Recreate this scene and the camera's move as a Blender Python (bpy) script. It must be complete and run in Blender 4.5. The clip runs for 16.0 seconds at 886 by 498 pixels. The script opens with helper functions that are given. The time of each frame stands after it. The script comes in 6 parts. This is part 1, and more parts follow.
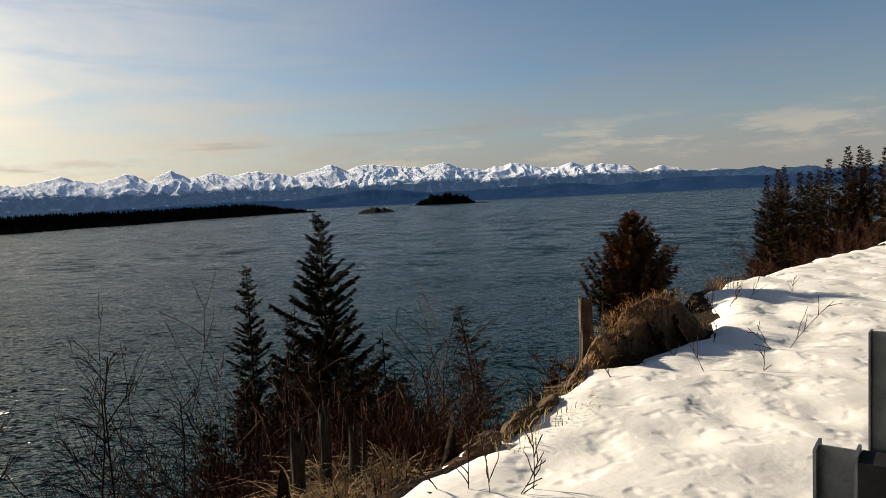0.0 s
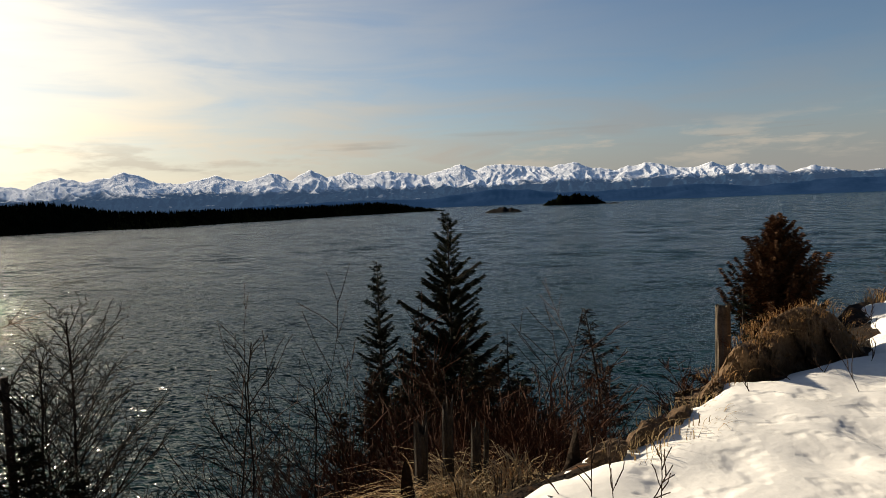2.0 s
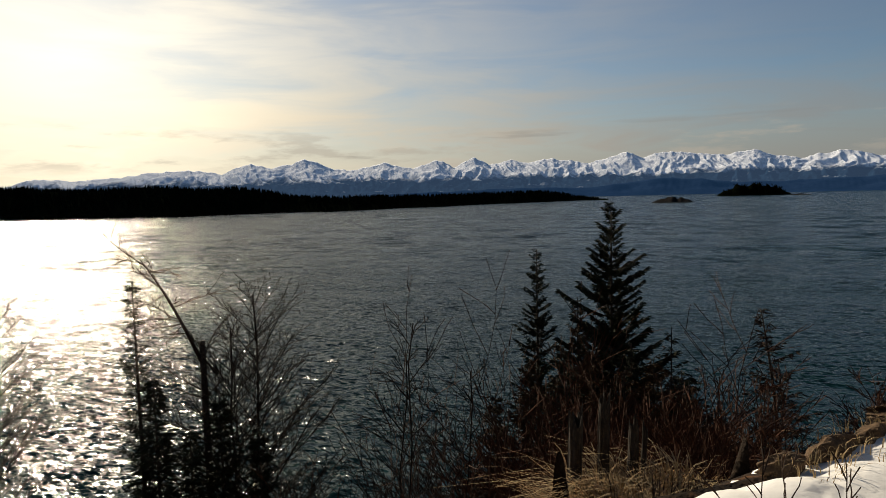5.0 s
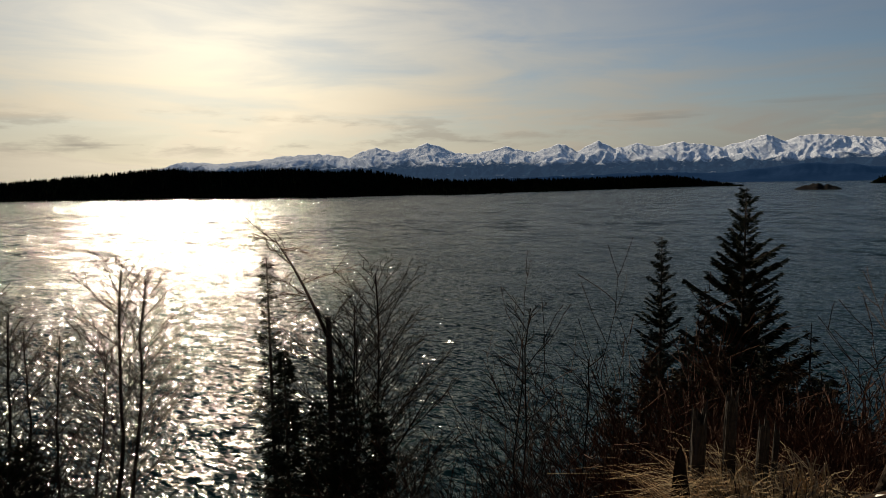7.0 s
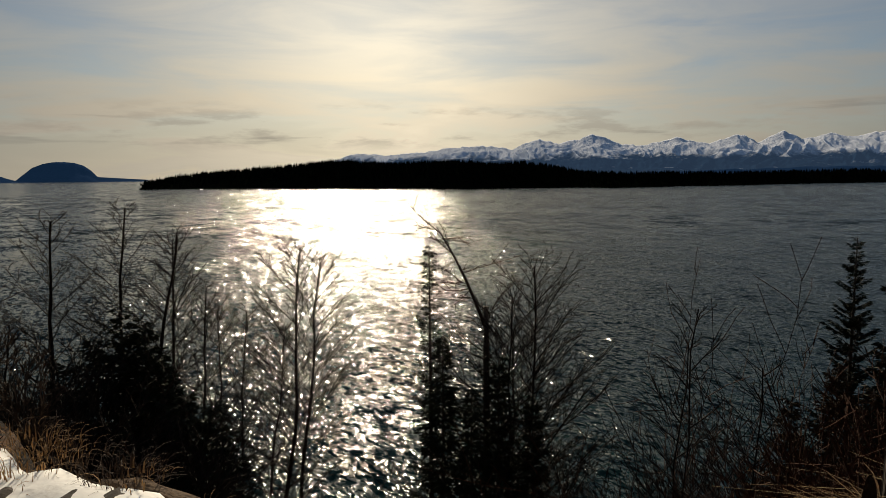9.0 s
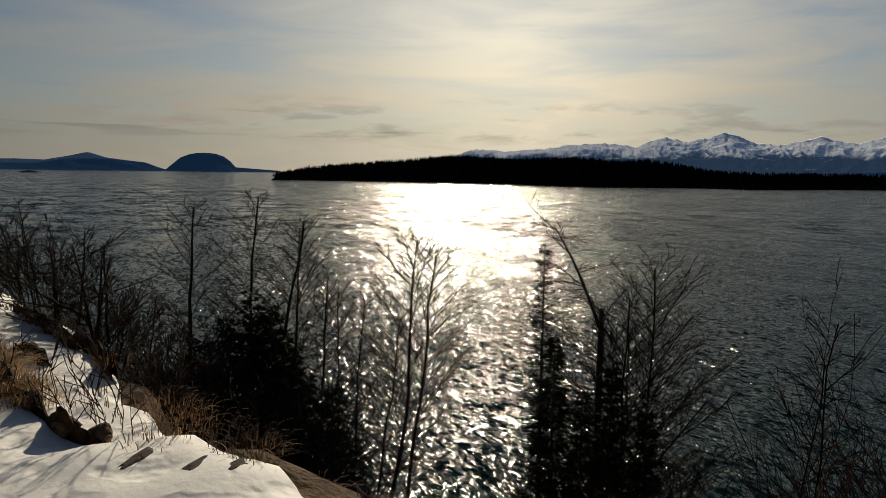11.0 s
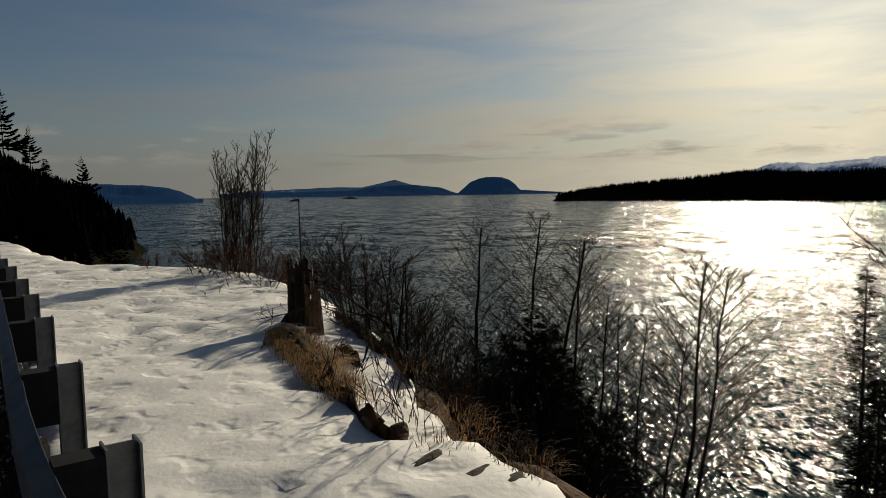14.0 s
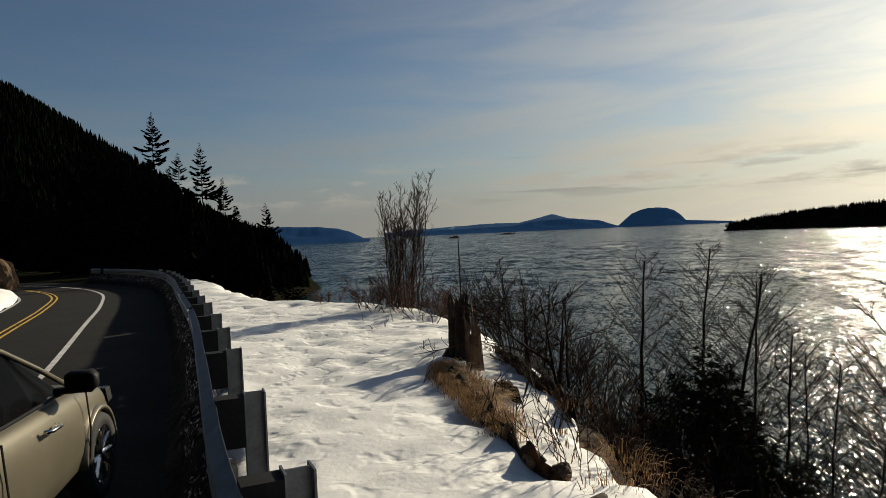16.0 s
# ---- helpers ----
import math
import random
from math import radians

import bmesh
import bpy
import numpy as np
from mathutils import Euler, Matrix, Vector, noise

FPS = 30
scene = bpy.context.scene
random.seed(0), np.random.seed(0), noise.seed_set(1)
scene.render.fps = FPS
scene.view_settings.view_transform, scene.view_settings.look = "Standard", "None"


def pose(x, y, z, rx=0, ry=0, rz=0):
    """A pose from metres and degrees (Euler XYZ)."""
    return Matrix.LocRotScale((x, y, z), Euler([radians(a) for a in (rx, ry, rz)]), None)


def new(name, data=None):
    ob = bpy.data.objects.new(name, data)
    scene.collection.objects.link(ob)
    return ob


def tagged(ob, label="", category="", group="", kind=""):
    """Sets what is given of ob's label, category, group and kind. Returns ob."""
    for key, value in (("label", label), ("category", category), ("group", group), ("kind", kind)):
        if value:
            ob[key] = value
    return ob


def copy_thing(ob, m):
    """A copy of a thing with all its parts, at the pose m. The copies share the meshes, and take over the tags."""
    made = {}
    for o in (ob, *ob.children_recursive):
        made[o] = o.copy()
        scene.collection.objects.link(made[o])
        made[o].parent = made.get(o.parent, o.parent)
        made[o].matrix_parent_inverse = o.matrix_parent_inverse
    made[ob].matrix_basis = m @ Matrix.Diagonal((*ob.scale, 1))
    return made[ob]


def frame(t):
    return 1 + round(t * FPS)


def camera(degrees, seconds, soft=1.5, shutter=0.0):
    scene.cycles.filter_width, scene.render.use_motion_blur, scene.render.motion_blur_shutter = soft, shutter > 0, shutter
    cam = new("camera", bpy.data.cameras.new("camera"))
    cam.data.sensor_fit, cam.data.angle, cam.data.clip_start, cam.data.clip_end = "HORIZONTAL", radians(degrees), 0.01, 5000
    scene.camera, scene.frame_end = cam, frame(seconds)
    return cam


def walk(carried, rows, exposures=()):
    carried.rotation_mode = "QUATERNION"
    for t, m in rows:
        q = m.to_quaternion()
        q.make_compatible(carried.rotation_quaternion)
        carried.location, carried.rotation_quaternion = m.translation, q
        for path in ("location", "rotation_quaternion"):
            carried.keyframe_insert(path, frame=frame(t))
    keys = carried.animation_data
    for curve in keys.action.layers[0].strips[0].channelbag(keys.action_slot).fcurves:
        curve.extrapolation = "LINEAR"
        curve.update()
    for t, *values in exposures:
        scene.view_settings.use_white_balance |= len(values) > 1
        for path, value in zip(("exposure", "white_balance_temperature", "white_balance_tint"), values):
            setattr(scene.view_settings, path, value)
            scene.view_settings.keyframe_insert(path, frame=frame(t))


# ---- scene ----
# ---- camera: seconds, heading, pitch, roll; it turns on the spot beside the guardrail ----
EYE = 1.92
cam = camera(67.2, 16.0, 0.8)
ROWS = [
    (0, 0, -4.37, 2.8), (0.5, 3.62, -4.46, 2.95), (1, 6.43, -4.46, 2.6), (1.5, 8.85, -4.32, 2.28),
    (2, 10.91, -3.92, 2.21), (2.5, 13.05, -3.87, 2.14), (3, 14.81, -3.86, 1.82), (3.5, 16.93, -4.04, 1.7),
    (4, 19.46, -4.12, 1.56), (6.5, 32.24, -5.56, 1.09), (7, 34.98, -5.72, 0.9), (7.5, 39.12, -5.51, 0.97),
    (8, 43.07, -5.77, 0.91), (10.5, 55.79, -6.54, -0.55), (11, 58.85, -6.63, -0.77), (11.5, 62.24, -6.59, -0.79),
    (12, 65.5, -6.33, -0.71), (12.5, 68.61, -6.39, -0.6), (13, 73.12, -6.16, 0.06), (13.5, 78.05, -5.19, 0.66),
    (14, 82.56, -4.88, 0.82), (14.5, 86.37, -4.62, 0.91), (15, 89.04, -4.29, 1.06), (15.5, 92.44, -2.74, 1.88),
    (16, 96.02, -1.48, 2.47),
]
walk(cam, [(t, pose(0, 0, EYE, 90 + p, r, y)) for t, y, p, r in ROWS],
     [(0, 0.48, 7500, 10), (2, 0.40, 7500, 10), (4, 0.24, 7450, 10), (5.5, 0.0, 7400, 9), (7.5, -0.3, 7500, 9), (9, -0.4, 7500, 9), (11, -0.54, 7350, 8), (13.5, -0.58, 7250, 7), (14.5, -0.32, 7200, 6), (15.3, -0.13, 7150, 6), (16, 0.05, 7050, 6)])

# ---- world, sun ----
SUN_AZ, SUN_EL = 57.5, 22.5
SEA = -17.0
sun_dir = Vector((-math.sin(radians(SUN_AZ)) * math.cos(radians(SUN_EL)), math.cos(radians(SUN_AZ)) * math.cos(radians(SUN_EL)), math.sin(radians(SUN_EL))))


class Graph:
    """Short names for building node trees."""

    def __init__(self, tree):
        self.tree = tree

    def node(self, kind, **values):
        n = self.tree.nodes.new(kind)
        for key, value in values.items():
            n.inputs[key].default_value = value
        return n

    def link(self, a, b):
        self.tree.links.new(a, b)

    def put(self, value, socket):
        if isinstance(value, (int, float)):
            socket.default_value = value
        elif isinstance(value, (tuple, list)):
            socket.default_value = (*value, 1.0)[:len(socket.default_value)]
        else:
            self.link(value, socket)

    def math(self, op, a, b=0.0, c=0.0, clamp=False):
        n = self.tree.nodes.new("ShaderNodeMath")
        n.operation, n.use_clamp = op, clamp
        for k, value in enumerate((a, b, c)):
            self.put(value, n.inputs[k])
        return n.outputs[0]

    def mix(self, f, a, b, blend="MIX"):
        n = self.tree.nodes.new("ShaderNodeMix")
        n.data_type, n.blend_type = "RGBA", blend
        self.put(f, n.inputs[0])
        self.put(a, n.inputs[6])
        self.put(b, n.inputs[7])
        return n.outputs[2]

    def noise(self, vec, scale, detail=4.0, rough=0.55, distort=0.0):
        n = self.node("ShaderNodeTexNoise", Scale=scale, Detail=detail, Roughness=rough, Distortion=distort)
        if vec is not None:
            self.link(vec, n.inputs["Vector"])
        return n.outputs["Fac"]

    def stretch(self, vec, size, turn=(0, 0, 0)):
        n = self.tree.nodes.new("ShaderNodeMapping")
        n.inputs["Scale"].default_value, n.inputs["Rotation"].default_value = size, turn
        self.link(vec, n.inputs["Vector"])
        return n.outputs[0]

    def ramp(self, f, lo, hi):
        n = self.tree.nodes.new("ShaderNodeMapRange")
        n.interpolation_type = "SMOOTHSTEP"
        self.put(f, n.inputs[0])
        n.inputs[1].default_value, n.inputs[2].default_value = lo, hi
        return n.outputs[0]


def build_world():
    world = bpy.data.worlds.new("sky")
    scene.world = world
    world.use_nodes = True
    g = Graph(world.node_tree)
    world.node_tree.nodes.clear()
    sky = g.node("ShaderNodeTexSky")
    sky.sky_type, sky.sun_disc = "NISHITA", False
    sky.sun_elevation, sky.sun_rotation = radians(SUN_EL), radians(-SUN_AZ)
    sky.air_density, sky.dust_density, sky.ozone_density = 1.0, 0.4, 1.6
    way = g.node("ShaderNodeTexCoord").outputs["Generated"]
    sep = g.node("ShaderNodeSeparateXYZ")
    g.link(way, sep.inputs[0])
    up = sep.outputs[2]
    dot = g.node("ShaderNodeVectorMath")
    dot.operation = "DOT_PRODUCT"
    g.link(way, dot.inputs[0])
    # the brightest part of the veil lies under and beside the sun
    dot.inputs[1].default_value = Vector((-math.sin(radians(52.5)), math.cos(radians(52.5)), math.tan(radians(10.0)))).normalized()
    near = g.math("MAXIMUM", dot.outputs["Value"], 0.0)
    base = g.mix(1.0, sky.outputs[0], (0.034, 0.041, 0.050), "MULTIPLY")
    # thin high cloud: long streaks, denser low down and round the sun
    wisps = g.noise(g.stretch(way, (1.6, 1.6, 11.0), (0.10, 0.05, 0.3)), 2.2, 6.0, 0.55, 0.6)
    low = g.math("SUBTRACT", 1.0, g.ramp(up, 0.03, 0.23))
    veil = g.math("MULTIPLY", g.math("MULTIPLY", g.ramp(wisps, 0.18, 0.72), g.math("MULTIPLY_ADD", near, 0.40, 0.65)), g.math("ADD", g.math("MULTIPLY_ADD", low, 0.85, 0.08), g.math("MULTIPLY", g.math("POWER", near, 3.0), 0.45)), clamp=True)
    veil = g.math("MAXIMUM", veil, g.math("MULTIPLY", g.math("SUBTRACT", 1.0, g.ramp(up, 0.02, 0.16)), 0.85))
    hazy = g.node("ShaderNodeVectorMath")
    hazy.operation = "DOT_PRODUCT"
    g.link(way, hazy.inputs[0])
    hazy.inputs[1].default_value = Vector((0.30, 0.92, 0.25)).normalized()
    base = g.mix(1.0, base, g.math("MULTIPLY_ADD", g.ramp(hazy.outputs["Value"], 0.3, 1.0), 0.32, 1.0), "MULTIPLY")
    veil_light = g.mix(g.math("POWER", near, 5.0), (0.218, 0.224, 0.244), (0.48, 0.452, 0.398))
    c = g.mix(veil, base, veil_light)
    glow = g.math("ADD", g.math("MULTIPLY", g.math("POWER", near, 40.0), 0.38), g.math("MULTIPLY", g.math("POWER", near, 6.5), 0.27))
    streak = g.math("MULTIPLY_ADD", g.ramp(wisps, 0.3, 0.7), 0.5, 0.7)
    c = g.mix(g.math("MULTIPLY", glow, streak), c, (1.0, 0.92, 0.75), "ADD")
    # small low clouds over the far mountains
    puffs = g.noise(g.stretch(way, (1.0, 1.0, 5.0)), 7.0, 5.0, 0.6)
    band = g.math("MULTIPLY", g.ramp(up, 0.03, 0.06), g.math("SUBTRACT", 1.0, g.ramp(up, 0.07, 0.12)))
    c = g.mix(g.math("MULTIPLY", g.math("MULTIPLY", g.ramp(puffs, 0.50, 0.64), band), 0.55), c, (0.40, 0.375, 0.345))
    dark = g.noise(g.stretch(way, (1.0, 1.0, 16.0), (0.02, 0.0, 0.0)), 3.6, 4.0, 0.55)
    c = g.mix(g.math("MULTIPLY", g.math("MULTIPLY", g.ramp(dark, 0.60, 0.70), band), 0.45), c, (0.20, 0.195, 0.20))
    bg = g.node("ShaderNodeBackground", Strength=1.0)
    g.link(c, bg.inputs[0])
    out = g.node("ShaderNodeOutputWorld")
    g.link(bg.outputs[0], out.inputs[0])


build_world()
sun = new("sun", bpy.data.lights.new("sun", "SUN"))
sun.data.energy, sun.data.angle, sun.data.color = 5.0, radians(1.8), (1.0, 0.91, 0.77)
sun.matrix_world = Matrix.Translation((0, 0, 60)) @ sun_dir.to_track_quat("Z", "Y").to_matrix().to_4x4()


# ---- materials ----
def material(name, dark, light, rough=0.8, scale=6.0, fine=60.0, bump=0.3, metal=0.0, depth=0.02, vary=0.0, detail=5.0):
    """Two tones mixed by coarse and fine noise, with fine relief. vary: change from piece to piece."""
    m = bpy.data.materials.new(name)
    m.use_nodes = True
    g = Graph(m.node_tree)
    p = m.node_tree.nodes["Principled BSDF"]
    at = g.node("ShaderNodeTexCoord").outputs["Object"]
    coarse, grain = g.noise(at, scale, detail), g.noise(at, fine, 3.0)
    f = g.math("ADD", g.math("MULTIPLY", g.ramp(coarse, 0.3, 0.7), 0.65), g.math("MULTIPLY", g.ramp(grain, 0.3, 0.7), 0.35))
    c = g.mix(f, dark, light)
    if vary:
        rnd = g.node("ShaderNodeObjectInfo").outputs["Random"]
        isl = g.node("ShaderNodeNewGeometry").outputs["Random Per Island"]
        k = g.math("MULTIPLY_ADD", g.math("FRACT", g.math("ADD", rnd, isl)), 2 * vary, 1.0 - vary)
        c = g.mix(1.0, c, k, "MULTIPLY")
    g.link(c, p.inputs["Base Color"])
    p.inputs["Metallic"].default_value = metal
    g.link(g.math("MULTIPLY_ADD", grain, 0.2, rough - 0.1, clamp=True), p.inputs["Roughness"])
    if bump:
        b = g.node("ShaderNodeBump", Strength=bump, Distance=depth)
        g.link(g.math("ADD", coarse, g.math("MULTIPLY", grain, 0.4)), b.inputs["Height"])
        g.link(b.outputs[0], p.inputs["Normal"])
    return m


def snow_material():
    m = material("snow", (0.74, 0.735, 0.71), (0.88, 0.865, 0.83), 0.75, 1.3, 14.0, 0.12, depth=0.05)
    g, p = Graph(m.node_tree), m.node_tree.nodes["Principled BSDF"]
    at = g.node("ShaderNodeTexCoord").outputs["Object"]
    old = p.inputs["Base Color"].links[0].from_socket
    grit = g.math("MULTIPLY", g.ramp(g.noise(at, 2.3, 6.0, 0.65), 0.52, 0.75), g.ramp(g.noise(at, 40.0, 3.0), 0.40, 0.70))
    g.link(g.mix(g.math("MULTIPLY", grit, 0.55), old, (0.42, 0.38, 0.32)), p.inputs["Base Color"])
    # soft melted dimples
    dents = g.math("ADD", g.ramp(g.noise(at, 3.0, 2.0, 0.5), 0.28, 0.50), g.math("MULTIPLY", g.noise(at, 11.0, 3.0), 0.35))
    b = g.node("ShaderNodeBump", Strength=0.35, Distance=0.05)
    g.link(dents, b.inputs["Height"])
    g.link(p.inputs["Normal"].links[0].from_socket, b.inputs["Normal"])
    g.link(b.outputs[0], p.inputs["Normal"])
    return m


def water_material():
    m = bpy.data.materials.new("sea_water")
    m.use_nodes = True
    g = Graph(m.node_tree)
    p = m.node_tree.nodes["Principled BSDF"]
    at = g.node("ShaderNodeTexCoord").outputs["Object"]

    def slopes(size, turn, detail, strong):
        """Random wave slopes, as a vector round zero."""
        n = g.node("ShaderNodeTexNoise", Scale=1.0, Detail=detail, Roughness=0.5, Distortion=0.5)
        g.link(g.stretch(at, size, (0, 0, radians(turn))), n.inputs["Vector"])
        c = g.node("ShaderNodeVectorMath")
        c.operation = "MULTIPLY_ADD"
        g.link(n.outputs["Color"], c.inputs[0])
        c.inputs[1].default_value = (strong * 1.2, strong * 1.25, 0.0)
        c.inputs[2].default_value = (-strong * 0.60, -strong * 0.625, 0.0)
        return c.outputs[0]

    def add(a, b):
        c = g.node("ShaderNodeVectorMath")
        c.operation = "ADD"
        g.put(a, c.inputs[0])
        g.put(b, c.inputs[1])
        return c.outputs[0]

    # wind waves and chop, fine ripples on them
    s = add(slopes((0.42, 0.95, 0.7), -6, 2.0, 0.78), slopes((1.3, 2.7, 1.8), -11, 1.0, 0.98))
    s = add(s, slopes((4.2, 7.2, 5.0), -4, 1.0, 0.52))
    # short waves weaken, longer ones grow away from the camera, fitted to its view
    off = g.node("ShaderNodeVectorMath")
    off.operation = "LENGTH"
    g.link(at, off.inputs[0])
    calm = g.node("ShaderNodeVectorMath")
    calm.operation = "SCALE"
    g.link(s, calm.inputs[0])
    g.link(g.math("MULTIPLY_ADD", g.ramp(off.outputs["Value"], 60.0, 260.0), -0.30, 1.0), calm.inputs["Scale"])
    far = g.node("ShaderNodeVectorMath")
    far.operation = "SCALE"
    g.link(add(slopes((0.050, 0.068, 0.1), -8, 2.0, 0.60), slopes((0.13, 0.30, 0.2), -14, 2.0, 0.62)), far.inputs[0])
    g.link(g.ramp(off.outputs["Value"], 30.0, 260.0), far.inputs["Scale"])
    s = add(calm.outputs[0], far.outputs[0])
    # gusts roughen some patches, and lie in streaks between smoother lanes
    gust = g.noise(at, 0.006, 4.0, 0.6)
    lane = g.noise(g.stretch(at, (0.012, 0.045, 0.03), (0, 0, radians(-22))), 1.0, 4.0, 0.62, 0.6)
    k = g.node("ShaderNodeVectorMath")
    k.operation = "SCALE"
    g.link(s, k.inputs[0])
    g.link(g.math("ADD", g.math("MULTIPLY_ADD", gust, 0.6, 0.10), g.math("MULTIPLY", lane, 1.62)), k.inputs["Scale"])
    n = g.node("ShaderNodeVectorMath")
    n.operation = "NORMALIZE"
    # normals lean towards the camera's place, more with distance, to fit its view
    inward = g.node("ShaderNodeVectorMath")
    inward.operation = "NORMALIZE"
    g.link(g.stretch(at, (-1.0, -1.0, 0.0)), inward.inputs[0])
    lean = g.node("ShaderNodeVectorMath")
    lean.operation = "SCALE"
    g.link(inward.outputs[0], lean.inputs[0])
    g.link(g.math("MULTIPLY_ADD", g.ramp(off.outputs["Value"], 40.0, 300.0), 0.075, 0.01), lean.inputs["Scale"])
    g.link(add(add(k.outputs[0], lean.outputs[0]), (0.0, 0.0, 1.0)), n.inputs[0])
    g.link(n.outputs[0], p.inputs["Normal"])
    g.link(g.mix(g.ramp(gust, 0.3, 0.7), (0.0003, 0.0150, 0.0158), (0.0006, 0.0185, 0.0192)), p.inputs["Base Color"])
    p.inputs["Roughness"].default_value = 0.095
    p.inputs["IOR"].default_value = 1.33
    p.inputs["Specular IOR Level"].default_value = 0.20
    return m


def mountain_material():
    """Snow on the upper and flatter faces, bare rock on steep ones, forest low down."""
    m = bpy.data.materials.new("far_mountain")
    m.use_nodes = True
    g = Graph(m.node_tree)
    p = m.node_tree.nodes["Principled BSDF"]
    at = g.node("ShaderNodeTexCoord").outputs["Object"]
    sep = g.node("ShaderNodeSeparateXYZ")
    g.link(at, sep.inputs[0])
    slope = g.node("ShaderNodeSeparateXYZ")
    g.link(g.node("ShaderNodeNewGeometry").outputs["Normal"], slope.inputs[0])
    coarse, fine = g.noise(at, 0.0045, 5.0, 0.6), g.noise(g.stretch(at, (1.0, 1.0, 0.35)), 0.016, 6.0, 0.62)
    line = g.math("ADD", sep.outputs[2], g.math("ADD", g.math("MULTIPLY", coarse, 120.0), g.math("MULTIPLY", fine, 50.0)))
    snowy = g.ramp(line, 180.0, 212.0)
    steep = g.math("SUBTRACT", 1.0, g.ramp(g.math("ADD", slope.outputs[2], g.math("MULTIPLY", fine, 0.55)), 1.06, 1.22))
    # snow, rock and forest colours carry the blue haze of distance
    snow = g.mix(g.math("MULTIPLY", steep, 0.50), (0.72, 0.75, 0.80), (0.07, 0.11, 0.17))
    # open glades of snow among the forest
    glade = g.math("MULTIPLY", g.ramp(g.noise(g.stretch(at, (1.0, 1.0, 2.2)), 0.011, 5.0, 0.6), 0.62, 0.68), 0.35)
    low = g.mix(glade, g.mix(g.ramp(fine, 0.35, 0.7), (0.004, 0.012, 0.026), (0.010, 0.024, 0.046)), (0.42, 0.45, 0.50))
    crags = g.node("ShaderNodeBump", Strength=0.75, Distance=24.0)
    g.link(g.noise(g.stretch(at, (1.0, 1.0, 0.55)), 0.013, 7.0, 0.62, 0.8), crags.inputs["Height"])
    g.link(crags.outputs[0], p.inputs["Normal"])
    g.link(g.mix(snowy, low, snow), p.inputs["Base Color"])
    p.inputs["Roughness"].default_value = 0.9
    p.inputs["Specular IOR Level"].default_value = 0.0
    # haze of the distance, put in as a faint blue glow
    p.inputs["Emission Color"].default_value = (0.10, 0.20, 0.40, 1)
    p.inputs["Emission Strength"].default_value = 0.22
    return m


SNOW = snow_material()
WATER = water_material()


def earth_material():
    """Dark litter with patches of rusty soil and dead fern."""
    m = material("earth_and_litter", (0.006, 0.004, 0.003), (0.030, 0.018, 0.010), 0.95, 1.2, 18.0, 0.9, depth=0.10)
    g, p = Graph(m.node_tree), m.node_tree.nodes["Principled BSDF"]
    at = g.node("ShaderNodeTexCoord").outputs["Object"]
    old = p.inputs["Base Color"].links[0].from_socket
    rust = g.math("MULTIPLY", g.ramp(g.noise(at, 0.9, 5.0, 0.6), 0.50, 0.62), g.ramp(g.noise(at, 9.0, 4.0, 0.6), 0.38, 0.62))
    g.link(g.mix(rust, old, (0.11, 0.050, 0.019)), p.inputs["Base Color"])
    return m


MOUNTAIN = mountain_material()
EARTH = earth_material()
# near-black: shade between the trees is put into the floor's colour
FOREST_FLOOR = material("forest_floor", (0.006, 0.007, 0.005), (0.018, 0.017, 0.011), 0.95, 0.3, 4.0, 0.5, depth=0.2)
ROCK = material("rock", (0.050, 0.031, 0.018), (0.20, 0.128, 0.074), 0.9, 1.6, 22.0, 0.9, depth=0.08)
ASPHALT = material("asphalt", (0.007, 0.0068, 0.0060), (0.018, 0.0170, 0.0150), 0.95, 0.8, 90.0, 0.35, depth=0.01)
WHITE_PAINT = material("white_road_paint", (0.38, 0.37, 0.35), (0.72, 0.71, 0.68), 0.7, 5.0, 60.0, 0.2, depth=0.005)
YELLOW_PAINT = material("yellow_road_paint", (0.42, 0.26, 0.03), (0.68, 0.42, 0.06), 0.7, 5.0, 60.0, 0.2, depth=0.005)
STEEL = material("galvanised_steel", (0.095, 0.105, 0.115), (0.19, 0.205, 0.22), 0.5, 6.0, 50.0, 0.15, metal=0.7, depth=0.004)
BLOCK = material("dark_rubber_block", (0.007, 0.007, 0.0075), (0.020, 0.020, 0.020), 0.75, 5.0, 50.0, 0.3, depth=0.006)
BARK = material("bark", (0.024, 0.018, 0.014), (0.085, 0.066, 0.052), 0.95, 5.0, 45.0, 0.9, depth=0.02)
DARK_BARK = material("dark_rotten_bark", (0.010, 0.007, 0.005), (0.045, 0.030, 0.020), 0.95, 5.0, 45.0, 1.0, depth=0.03)
TWIG = material("bare_twig", (0.022, 0.014, 0.010), (0.065, 0.040, 0.027), 0.9, 6.0, 50.0, 0.2, depth=0.004, vary=0.3)
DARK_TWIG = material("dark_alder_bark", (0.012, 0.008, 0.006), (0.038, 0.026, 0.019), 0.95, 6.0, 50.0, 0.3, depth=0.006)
RED_TWIG = material("reddish_bare_twig", (0.030, 0.013, 0.008), (0.10, 0.042, 0.023), 0.9, 6.0, 50.0, 0.2, depth=0.004, vary=0.3)
NEEDLE = material("spruce_needles", (0.006, 0.009, 0.004), (0.026, 0.029, 0.012), 0.75, 3.0, 30.0, 0.0, vary=0.4)
BROWN_NEEDLE = material("browned_needles", (0.018, 0.011, 0.005), (0.080, 0.042, 0.016), 0.8, 3.0, 30.0, 0.0, vary=0.4)
# far darker than NEEDLE: the slopes' backlit shade is put into the colour
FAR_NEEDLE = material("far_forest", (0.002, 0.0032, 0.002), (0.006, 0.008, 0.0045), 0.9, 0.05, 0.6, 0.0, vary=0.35)
